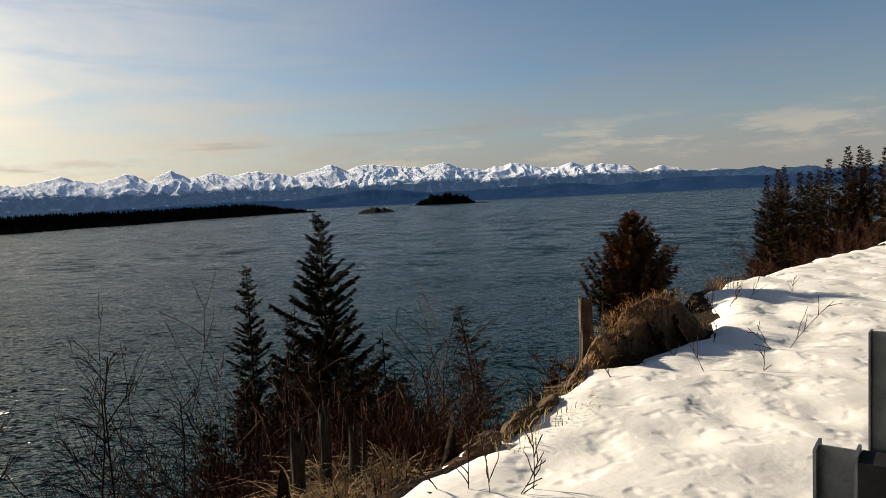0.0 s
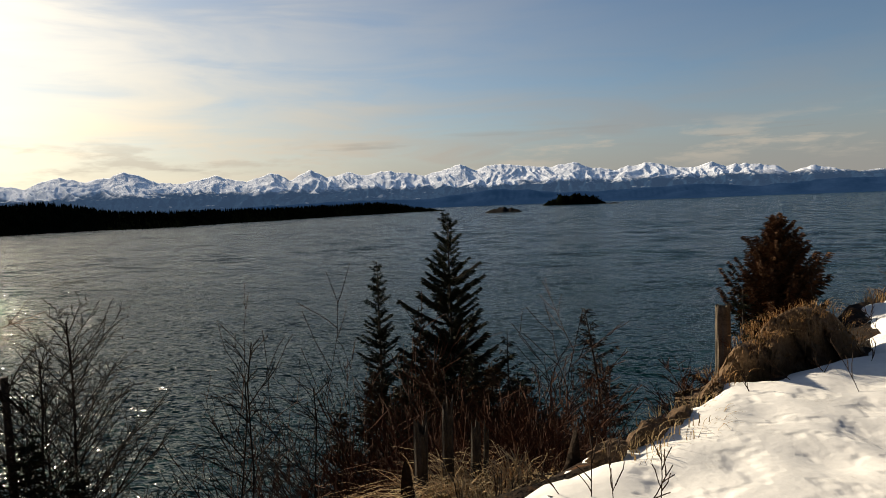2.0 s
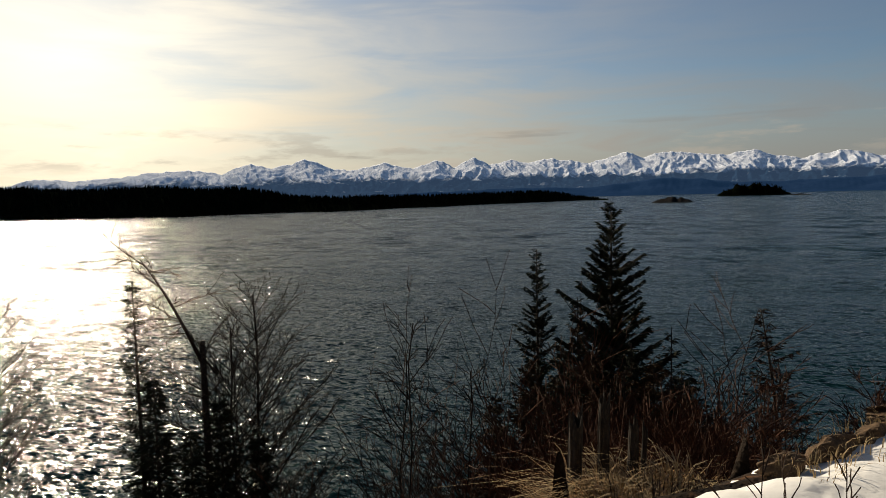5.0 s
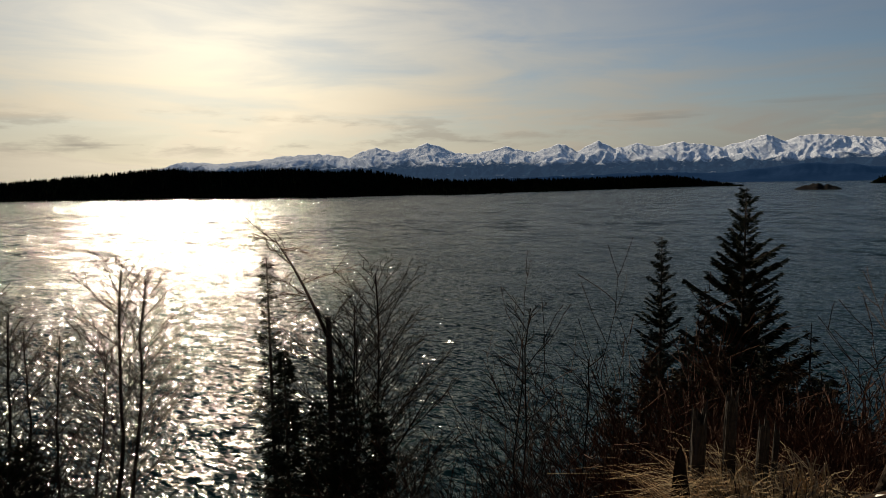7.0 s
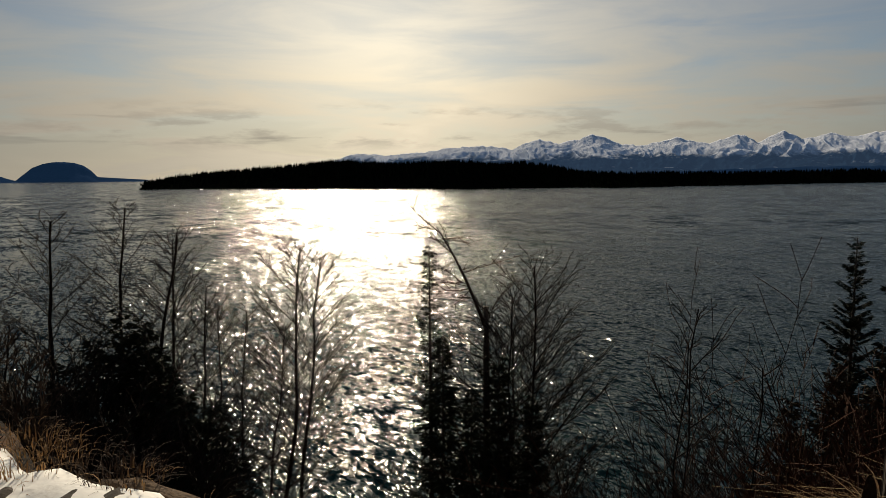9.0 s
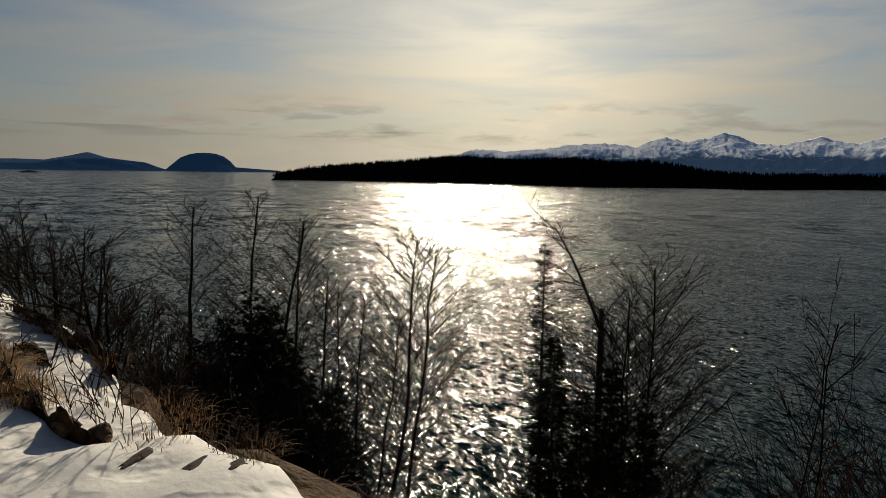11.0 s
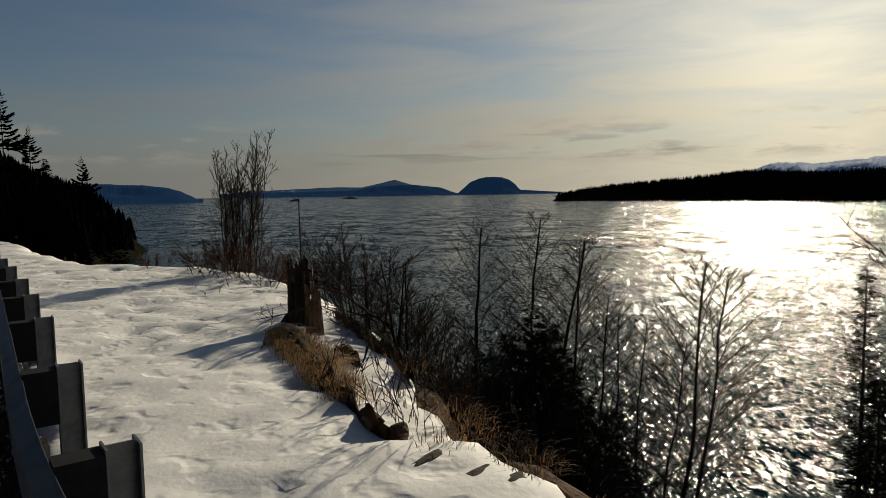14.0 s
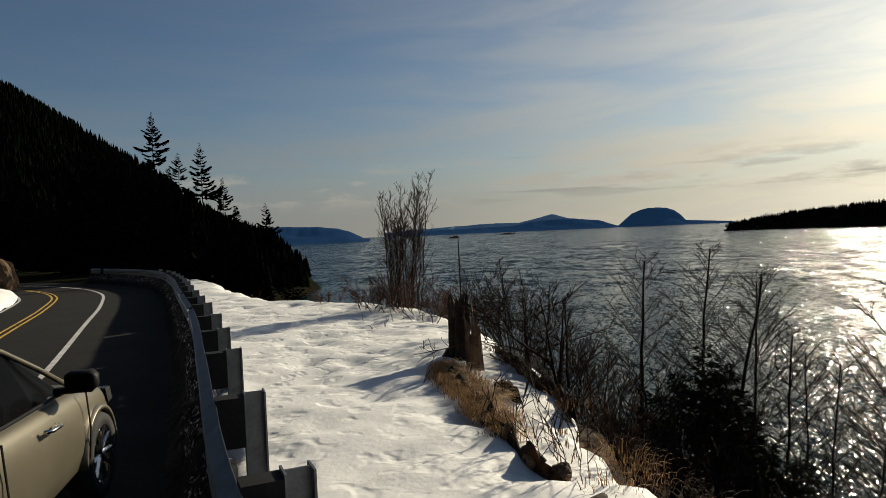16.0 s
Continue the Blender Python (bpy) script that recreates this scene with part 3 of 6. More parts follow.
def build_wooded_island():
    """The long dark island: a low hill back from its shore, wooded all over."""
    shore = ((10.8, 1650), (13, 1640), (25, 1180), (34, 990), (38, 1010), (47, 940), (56, 1040), (66, 1150), (70.5, 1190), (73.2, 1210))
    crest = ((10.8, -0.62), (12.3, -0.50), (13.4, -0.25), (14.6, 0.00), (16.4, 0.20), (25, 0.10), (34, 0.15), (37.1, 0.28), (39.3, 0.70), (41.9, 1.0), (45.1, 0.9), (47.3, 1.15), (50, 1.12), (53.1, 0.95),
             (57.6, 1.2), (62.2, 0.80), (65.8, 0.55), (70.0, 0.2), (72.3, -0.25), (73.2, -0.8))
    az = np.linspace(10.8, 73.2, 420)
    d0 = np.interp(az, *zip(*shore)) + 14 * waves2(az, az * 0, 51, 6.0, 3)
    top = np.interp(az, *zip(*crest))
    verts, rows = [], 12
    wide = 150 * np.clip((az - 10.8) / 3, 0.05, 1) * np.clip((73.2 - az) / 2, 0.08, 1)
    for j in range(rows):
        t = j / (rows - 1)
        d = d0 + wide * t
        crest_z = EYE + (d0 + wide) * np.tan(np.radians(top * 1.15 + 0.18)) - 7 * np.clip((az - 10.8) / 3, 0, 1) * np.clip((73.2 - az) / 1.5, 0, 1)
        z = SEA - 0.6 + np.maximum(crest_z - SEA, 0.6) * min(1.0, t * 1.15 + 0.02) ** 0.8
        verts.append(np.stack([-np.sin(np.radians(az)) * d, np.cos(np.radians(az)) * d, z + 1.2 * waves2(az * 9, d * 0.05, 52, 6.0, 2) * t], -1))
    end = verts[-1].copy()
    end[:, :2] *= 1.12
    end[:, 2] = SEA - 1
    v = np.array(verts + [end])
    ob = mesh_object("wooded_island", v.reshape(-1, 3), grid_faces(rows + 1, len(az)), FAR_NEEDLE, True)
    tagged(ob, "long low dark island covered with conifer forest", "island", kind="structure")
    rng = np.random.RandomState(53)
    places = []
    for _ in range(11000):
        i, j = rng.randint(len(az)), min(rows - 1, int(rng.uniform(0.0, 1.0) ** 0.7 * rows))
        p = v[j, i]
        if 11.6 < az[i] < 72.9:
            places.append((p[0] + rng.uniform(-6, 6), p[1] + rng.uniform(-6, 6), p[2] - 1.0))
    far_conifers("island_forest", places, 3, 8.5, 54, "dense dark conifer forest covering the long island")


ISLET_ROCK = material("dark_islet_rock", (0.008, 0.008, 0.009), (0.028, 0.026, 0.024), 0.95, 0.1, 1.0, 0.0)
ISLET_ROCK.node_tree.nodes["Principled BSDF"].inputs["Specular IOR Level"].default_value = 0.0


def build_islet(name, az0, az1, d, peak, wooded, seed, label):
    az = np.linspace(az0, az1, 40)
    mid, half = (az0 + az1) / 2, (az1 - az0) / 2
    verts = []
    rows = 9
    for j in range(rows):
        t = j / (rows - 1)
        dd = d + 110 * t
        prof = np.clip(1 - np.abs((az - mid) / half) ** 2.2, 0, 1) * math.sin(math.pi * t)
        jag = 1 + 0.45 * waves2(az * 6, az * 0 + j, seed, 5.0, 3)
        verts.append(np.stack([-np.sin(np.radians(az)) * dd, np.cos(np.radians(az)) * dd, SEA - 0.6 + peak * prof * jag], -1))
    v = np.array(verts)
    ob = mesh_object(name, v.reshape(-1, 3), grid_faces(rows, 40), FAR_NEEDLE if wooded else ISLET_ROCK, True)
    tagged(ob, label, "island", kind="structure")
    if wooded:
        rng = np.random.RandomState(seed)
        places = []
        for _ in range(420):
            i, j = rng.randint(5, 35), rng.randint(1, rows - 1)
            if v[j, i, 2] > SEA + 4:
                places.append(v[j, i] + (rng.uniform(-8, 8), rng.uniform(-8, 8), -0.5))
        far_conifers("islet_forest", places, 3, 6.5, seed, "dark conifers covering a small island")


build_wooded_island()
build_islet("small_island", -2.9, 2.5, 2000, 30, True, 61, "small dark wooded island in the bay")
build_islet("rocky_islet", 4.1, 7.4, 1080, 8, False, 62, "low bare rocky islet in the bay")
build_islet("far_rocky_islet", 94.55, 95.6, 1800, 5.5, False, 64, "low dark rocky islet in the far bay")
build_islet("far_rocky_islet", 89.7, 91.2, 2300, 6.0, False, 65, "low dark rocky islet in the far bay")
build_islet("rocky_reef", -4.3, -2.6, 1900, 3.0, False, 63, "low rocky reef beside a small island")


def build_hill_forest():
    rng = np.random.RandomState(71)
    places = []
    while len(places) < 17000:
        az, d = rng.uniform(107.6, 142), 150 + 320 * rng.uniform(0, 1) ** 0.7
        x, y = at(az, d)
        places.append((x, y))
    p = np.array(places)
    e = distance(p[:, 0], p[:, 1], EDGE_LINE)
    r = -distance(p[:, 0], p[:, 1], RAIL_LINE)
    ok = (e < 14) & (np.abs(r - 4.5) > 9) 
    z = ground_z(p[:, 0], p[:, 1])
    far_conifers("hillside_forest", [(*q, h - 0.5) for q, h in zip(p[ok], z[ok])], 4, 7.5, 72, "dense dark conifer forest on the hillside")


build_hill_forest()


# ---- building blocks for things ----
class Shape:
    """Vertices and faces gathered for one mesh."""

    def __init__(self):
        self.v, self.f = [], []

    def tube(self, path, radii, sides=5, cap=True):
        path = [Vector(p) for p in path]
        start, n = len(self.v), len(path)
        ref = Vector((0.31, 0.17, 0.93))
        for i, p in enumerate(path):
            d = (path[min(i + 1, n - 1)] - path[max(i - 1, 0)]).normalized()
            a = d.cross(ref)
            if a.length < 0.2:
                a = d.cross(Vector((1, 0, 0)))
            a.normalize()
            b = d.cross(a)
            for k in range(sides):
                t = 2 * math.pi * k / sides
                self.v.append(p + (a * math.cos(t) + b * math.sin(t)) * radii[i])
        for i in range(n - 1):
            for k in range(sides):
                q, w = start + i * sides + k, start + i * sides + (k + 1) % sides
                self.f.append((q, w, w + sides, q + sides))
        if cap:
            self.f.append(tuple(start + k for k in range(sides))[::-1])
            self.f.append(tuple(start + (n - 1) * sides + k for k in range(sides)))

    def quad(self, a, b, c, d):
        s = len(self.v)
        self.v += [Vector(a), Vector(b), Vector(c), Vector(d)]
        self.f.append((s, s + 1, s + 2, s + 3))

    def tri(self, a, b, c):
        s = len(self.v)
        self.v += [Vector(a), Vector(b), Vector(c)]
        self.f.append((s, s + 1, s + 2))

    def box(self, lo, hi):
        s = len(self.v)
        for z in (lo[2], hi[2]):
            self.v += [Vector((lo[0], lo[1], z)), Vector((hi[0], lo[1], z)), Vector((hi[0], hi[1], z)), Vector((lo[0], hi[1], z))]
        self.f += [(s + 3, s + 2, s + 1, s), (s + 4, s + 5, s + 6, s + 7)]
        self.f += [(s + k, s + (k + 1) % 4, s + 4 + (k + 1) % 4, s + 4 + k) for k in range(4)]

    def loft(self, rings, close=True, ends=True):
        s, m = len(self.v), len(rings[0])
        for r in rings:
            self.v += [Vector(p) for p in r]
        last = m if close else m - 1
        for i in range(len(rings) - 1):
            for k in range(last):
                a, b = s + i * m + k, s + i * m + (k + 1) % m
                self.f.append((a, b, b + m, a + m))
        if ends and close:
            self.f.append(tuple(s + k for k in range(m))[::-1])
            self.f.append(tuple(s + (len(rings) - 1) * m + k for k in range(m)))


def thing(name, label, category, place, turn=0.0, group="", kind=""):
    ob = new(name)
    ob.empty_display_size = 0.2
    ob.matrix_world = pose(*place, 0, 0, turn)
    return tagged(ob, label, category, group, kind)


def part(name, shape, mat, parent, label="", smooth=False, bevel=0.0):
    ob = mesh_object(name, shape.v, shape.f, mat, smooth, parent)
    if bevel:
        m = ob.modifiers.new("bevel", "BEVEL")
        m.width, m.segments, m.limit_method = bevel, 2, "ANGLE"
    return tagged(ob, label) if label else ob


# ---- trees ----
def spruce(place, height, spread, seed, label, mat=None, gap=0.30, thin=1.0, clear=0.0, lean=(0.0, 0.0), name="spruce_tree", droop=0.25, twig=1.0, grain=1.0, wood=None):
    """A conifer with whorls of branches; each branch carries rows of short hanging sprays."""
    rng = random.Random(seed)
    tree = thing(name, label, "tree", place)
    trunk, limbs, needles = Shape(), Shape(), Shape()
    r0 = 0.0075 * height + 0.014

    def axis(h):
        t = h / height
        return Vector((lean[0] * t * t, lean[1] * t * t, h))

    trunk.tube([axis(height * k / 12) for k in range(13)], [r0 * (1 - k / 12.3) + 0.006 for k in range(13)], 8)
    h = height * max(clear, 0.04)
    while h < height - 0.06:
        t = 1 - h / height
        reach = spread * (t ** 0.9) * rng.uniform(0.75, 1.1) + 0.05
        n = rng.choice((4, 5, 6)) if t > 0.1 else 4
        turn = rng.uniform(0, 6.3)
        for k in range(n):
            if rng.random() > thin:
                continue
            a = turn + 6.283 * k / n + rng.uniform(-0.35, 0.35)
            long = reach * rng.choice((0.45, 0.7, 0.85, 1.0, 1.18)) * rng.uniform(0.85, 1.1)
            out = Vector((math.cos(a), math.sin(a), 0))
            up0 = 0.55 - 1.0 * min(t * 1.6, 1.0) * (0.5 + droop)
            path, base = [], axis(h + rng.uniform(-0.08, 0.08))
            for j in range(6):
                s = j / 5
                path.append(base + out * (long * s) + Vector((0, 0, long * (up0 * s + 0.42 * s * s * (0.4 + t)))))
            rb = max(0.004, 0.012 * long)
            limbs.tube(path, [rb * (1 - 0.85 * j / 5) + 0.0015 for j in range(6)], 4, False)
            count = max(3, int(long / (0.040 / twig)))
            side = Vector((-out.y, out.x, 0))
            for j in range(count):
                s = 0.12 + 0.88 * (j + rng.random()) / count
                i = min(4, int(s * 5))
                p = path[i].lerp(path[i + 1], s * 5 - i)
                size = (0.07 + 0.17 * long * (1 - 0.75 * s) * (0.35 + s)) * rng.uniform(0.6, 1.25) * grain
                for sgn in (-1, 0, 1):
                    d = (side * sgn * rng.uniform(0.5, 1.0) + out * rng.uniform(0.45, 1.0) + Vector((0, 0, rng.uniform(-0.60, 0.10) if sgn else rng.uniform(-0.9, 0.5)))).normalized()
                    reach_of = size * (1.0 if sgn else 0.55)
                    w = d.cross(Vector((rng.uniform(-0.5, 0.5), rng.uniform(-0.5, 0.5), 1))).normalized() * reach_of * rng.uniform(0.10, 0.17)
                    tip = p + d * reach_of
                    needles.quad(p - w * 0.5, p + d * reach_of * 0.5 - w, tip, p + d * reach_of * 0.5 + w)
                    w2 = Vector((0, 0, 1)) * w.length
                    needles.quad(p, p + d * reach_of * 0.45 - w2, tip, p + d * reach_of * 0.55 + w2 * 0.7)
        h += gap * (0.35 + 0.75 * t) * rng.uniform(0.75, 1.2)
    part("trunk", trunk, wood or BARK, tree, "rough grey-brown trunk", True)
    tagged(part("limb_work", limbs, wood or TWIG, tree), kind="stuff")
    tagged(part("crown", needles, mat or NEEDLE, tree), kind="stuff")
    return tree


def grow(shape, rng, start, way, length, radius, level, levels, fan, up, sides, tips):
    """A bending branch that carries finer ones."""
    n = 7 if level == 0 else 4
    path, p, d = [Vector(start)], Vector(start), Vector(way).normalized()
    for _ in range(n):
        bend = 0.05 if level == 0 else 0.13
        d = (d + Vector((rng.gauss(0, bend), rng.gauss(0, bend), rng.gauss(0, 0.05) + up * 0.10))).normalized()
        p = p + d * (length / n)
        path.append(p.copy())
    shape.tube(path, [max(0.0040, radius * (1 - 0.80 * k / n)) for k in range(n + 1)], sides if level == 0 else 3, False)
    if level >= levels:
        tips.append(path[-1])
        return
    for k in range(fan[level]):
        s = (0.30 if level == 0 else 0.15) + 0.75 * (k + rng.random()) / fan[level]
        s = min(s, 0.98)
        i = min(n - 1, int(s * n))
        q = path[i].lerp(path[i + 1], s * n - i)
        base = (path[i + 1] - path[i]).normalized()
        a = rng.uniform(0, 6.283)
        side = base.orthogonal().normalized()
        side.rotate(Matrix.Rotation(a, 3, base))
        open_ = rng.uniform(0.55, 1.0)
        w = base + side * open_ + Vector((0, 0, 0.12))
        cut = (0.42 if level == 0 else 0.5) * (1.12 - 0.60 * s) * rng.uniform(0.6, 1.2)
        grow(shape, rng, q, w, length * cut, max(0.0058, radius * (1 - 0.7 * s) * 0.42), level + 1, levels, fan, up, sides, tips)


def alder(place, height, seed, label, radius=0.05, lean=(0, 0), spread=0.27, clear=0.22, dense=8.0, stems=1, name="alder_tree", category="tree", mat=None, fuzz=0.5, steep=1.0, splay=0.20):
    """A bare alder: a straight tapering stem, ascending side branches with two orders of fine twigs, small dark cones at the tips."""
    rng = random.Random(seed)
    tree = thing(name, label, category, place)
    cones = Shape()
    for q in range(stems):
        wood = Shape()
        many = stems > 1
        tall = height * (rng.uniform(0.72, 1.0) if many else 1.0)
        tilt = Vector((lean[0] + (rng.uniform(-splay, splay) if many else 0), lean[1] + (rng.uniform(-splay, splay) if many else 0), 0))
        foot = Vector((rng.uniform(-0.2, 0.2), rng.uniform(-0.2, 0.2), -0.15)) if many else Vector((0, 0, -0.15))
        n, path, sway = 14, [], Vector((0, 0, 0))
        for k in range(n + 1):
            u = k / n
            if k:
                sway += Vector((rng.gauss(0, 0.012), rng.gauss(0, 0.012), 0)) * tall
            path.append(foot + tilt * (tall * u * (0.75 + 0.25 * u)) + sway * 0.35 + Vector((0, 0, tall * u)))
        wood.tube(path, [radius * (1 - 0.86 * (k / n) ** 0.9) + 0.005 for k in range(n + 1)], 7, False)
        count = int(tall * dense)
        for k in range(count):
            u = min(0.985, clear + (1 - clear) * (k + rng.random()) / count)
            i = min(n - 1, int(u * n))
            p = path[i].lerp(path[i + 1], u * n - i)
            a = 2.4 * k + rng.uniform(-0.5, 0.5)
            crown = min(1.0, (u - clear) / 0.30 + 0.30) * (1 - u) ** 0.55 * 1.25 + 0.10
            long = tall * spread * 1.22 * crown * rng.uniform(0.55, 1.12)
            rise = (rng.uniform(0.62, 1.0) + 0.25 * u) * steep
            d = Vector((math.cos(a), math.sin(a), rise)).normalized()
            twig_path, b = [p], p
            for _ in range(5):
                d = (d + Vector((rng.gauss(0, 0.07), rng.gauss(0, 0.07), rng.gauss(0.03, 0.05)))).normalized()
                b = b + d * (long / 5)
                twig_path.append(b)
            thick = max(0.0085, radius * (1 - u) * 0.36)
            wood.tube(twig_path, [thick * (1 - 0.62 * c / 5) for c in range(6)], 4, False)
            fine = max(3, int(long / 0.15))
            for c in range(fine):
                v = 0.22 + 0.76 * (c + rng.random()) / fine
                e = min(4, int(v * 5))
                f = twig_path[e].lerp(twig_path[e + 1], v * 5 - e)
                base = (twig_path[e + 1] - twig_path[e]).normalized()
                side = base.cross(Vector((0, 0, 1))).normalized() * (1 if c % 2 else -1)
                w = (base * rng.uniform(0.8, 1.3) + side * rng.uniform(0.5, 1.0) + Vector((0, 0, rng.uniform(-0.35, 0.45)))).normalized()
                short = long * 0.46 * (1.12 - 0.75 * v) * rng.uniform(0.6, 1.25) + 0.07
                mid = f + w * short * 0.5
                end = mid + (w + Vector((rng.gauss(0, 0.16), rng.gauss(0, 0.16), rng.gauss(0.04, 0.12)))).normalized() * short * 0.5
                wood.tube([f, mid, end], [0.0058, 0.0048, 0.0036], 3, False)
                for h in range(2):
                    o = mid.lerp(end, rng.random()) if h else f.lerp(mid, rng.random())
                    z = (w + Vector((rng.gauss(0, 0.55), rng.gauss(0, 0.55), rng.gauss(0.05, 0.40)))).normalized() * short * rng.uniform(0.28, 0.55)
                    wood.tube([o, o + z], [0.0046, 0.0034], 3, False)
                    if rng.random() < fuzz:
                        r = rng.uniform(0.008, 0.015)
                        t = o + z
                        cones.tri(t + Vector((r, 0, 0)), t + Vector((-r, r, 0)), t + Vector((0, 0, 2.2 * r)))
                        cones.tri(t + Vector((0, r, 0)), t + Vector((0, -r, 0)), t + Vector((0, 0, -2.0 * r)))
        part("stem", wood, mat or DARK_TWIG, tree, smooth=True)
    if cones.v:
        tagged(part("cone_fuzz", cones, mat or DARK_TWIG, tree), kind="stuff")
    return tree


def rooted(az, d, el):
    """The place on the bank at that bearing and distance, and the height of a top seen at that elevation."""
    x, y = at(az, d)
    z = gz(x, y) - 0.05
    return (x, y, z), EYE + d * math.tan(radians(el)) - z


def build_trees():
    p, h = rooted(10.6, 12.5, -0.8)
    spruce(p, h, 2.8, 11, "tall dark green spruce with layered upswept branches", gap=0.19, thin=0.93, clear=0.15, grain=0.92, twig=3.2)
    p, h = rooted(16.8, 12.5, -4.7)
    spruce(p, h, 1.75, 12, "slender dark spruce with sparse branches", gap=0.21, thin=0.9, clear=0.15, grain=0.85, twig=2.8)
    p, h = rooted(13.4, 13.2, -8.8)
    spruce(p, h, 1.7, 13, "young spruce with browned lower branches", BROWN_NEEDLE, gap=0.21, thin=0.9, clear=0.15, grain=0.85, twig=2.8)
    p, h = rooted(5.8, 12.0, -11.0)
    spruce(p, h, 1.3, 14, "small half-bare browned spruce", BROWN_NEEDLE, gap=0.32, thin=0.8, clear=0.15, grain=1.3)
    p, h = rooted(-2.6, 9.0, -9.3)
    spruce(p, h, 0.75, 15, "dead thin conifer with bare grey branches", TWIG, gap=0.13, thin=0.75, clear=0.12, lean=(-0.28, 0), name="dead_conifer", twig=1.0, grain=0.9)
    p, h = rooted(-15.6, 13.0, -1.9)
    spruce(p, h, 0.98, 16, "dense bushy spruce with reddish brown needles", RED_NEEDLE, gap=0.055, thin=1.0, clear=0.05, grain=1.0, droop=-0.75, twig=2.6)
    p, h = rooted(-13.2, 12.6, -7.5)
    spruce(p, h, 1.0, 17, "small dark spruce beside a rock", gap=0.24, thin=0.8, clear=0.1)
    p, h = rooted(50.0, 9.5, -6.1)
    spruce(p, h, 0.85, 18, "thin ragged spruce with sparse short branches", gap=0.15, thin=0.62, clear=0.15, droop=0.0, grain=0.9, twig=1.3)
    # bare alders on the bank below the road
    for az, top, d, el, seed, radius, spread, clear in ((74.6, 71.2, 10.5, -3.9, 31, 0.050, 0.24, 0.2), (63.9, 61.1, 11, -5.1, 132, 0.048, 0.21, 0.22), (62.1, 59.0, 11.2, -6.4, 133, 0.042, 0.22, 0.3),
                                                        (67.9, 67.5, 11.5, -9.5, 34, 0.026, 0.20, 0.15), (66.4, 65.0, 11.2, -10.2, 35, 0.028, 0.20, 0.15), (64.8, 62.4, 10.6, -11.6, 46, 0.026, 0.18, 0.2),
                                                        (42.9, 43.6, 9.5, -9.6, 36, 0.042, 0.19, 0.4), (41.6, 39.8, 9.6, -6.8, 37, 0.042, 0.19, 0.42),
                                                        (80.2, 79.2, 11.5, -2.4, 38, 0.050, 0.24, 0.2), (76.6, 74.7, 12.0, -1.6, 39, 0.048, 0.23, 0.25), (72.3, 71.0, 12.5, -4.2, 40, 0.045, 0.22, 0.25),
                                                        (69.8, 68.6, 10.8, -8.2, 42, 0.032, 0.20, 0.2), (44.0, 43.4, 9.9, -12.5, 45, 0.022, 0.25, 0.2)):
        p, h = rooted(az, d, el)
        q = at(top, d)
        alder(p, h, seed, "bare alder with fine spreading twigs and small cones", radius, ((q[0] - p[0]) / h, (q[1] - p[1]) / h), spread, clear)
    for az, d, el, seed, n in ((90.7, 13.0, -0.9, 51, 3), (88.9, 9.9, -4.0, 52, 3), (87.0, 8.9, -3.8, 53, 4), (92.3, 14.0, -4.5, 54, 2), (83.5, 10.0, -8.0, 55, 3)):
        p, h = rooted(az, d, el)
        alder(p, h, seed, "many-stemmed bare alder shrub on the bank", 0.020, spread=0.20, clear=0.18, dense=6.0, stems=n, category="shrub", name="alder_shrub")
    for az, d, el, seed in ((29.2, 7.5, -9.5, 56), (30.6, 7.8, -12.0, 57), (24.6, 7.6, -13.5, 58)):
        p, h = rooted(az, d, el)
        alder(p, h, seed, "thin bare alder sapling on the bank", 0.014, (0.05, 0.0), 0.14, 0.3, 3.0, category="shrub", name="alder_sapling", fuzz=0.15)
    for az, el, seed in ((98.9, 5.8, 61), (100.4, 4.2, 62), (99.6, 3.0, 63)):
        p, h = rooted(az, 17.5, el)
        alder(p, h, seed, "tall upright clump of thin bare stems", 0.0105, spread=0.17, clear=0.25, dense=5.0, stems=8, category="shrub", name="willow_clump", mat=TWIG, fuzz=0.05, steep=2.0, splay=0.17)
    # slim dead pole standing among the shrubs
    p, h = rooted(94.75, 12.0, -0.35)
    pole = thing("dead_sapling", "slim straight dead sapling standing among bare shrubs", "tree", p)
    stem = Shape()
    stem.tube([(0, 0, -0.2), (0.02, 0.01, h * 0.4), (-0.01, 0.0, h * 0.8), (0.01, 0, h)], [0.020, 0.017, 0.013, 0.008], 7)
    part("stem", stem, BARK, pole, smooth=True)
    # snapped trunk with one long bent limb
    p, h = rooted(45.0, 9.5, -11.2)
    snag = thing("broken_tree", "broken dark trunk with one long arching limb", "tree", p)
    trunk, limb = Shape(), Shape()
    trunk.tube([(0, 0, -0.2), (0.02, 0, h * 0.4), (-0.03, 0.02, h * 0.8), (-0.02, 0, h)], [0.070, 0.062, 0.052, 0.040], 9)
    rng = random.Random(7)
    tips = []
    a = at(49.3, 9.5)
    end = Vector((a[0] - p[0], a[1] - p[1], EYE + 9.5 * math.tan(radians(-4.4)) - p[2]))
    pts = []
    for k in range(9):
        s = k / 8
        q = Vector((-0.02, 0, h * 0.96)).lerp(end, s)
        q.z += 0.10 * math.sin(math.pi * s)
        pts.append(q)
    limb.tube(pts, [0.030 * (1 - 0.80 * k / 8) for k in range(9)], 6)
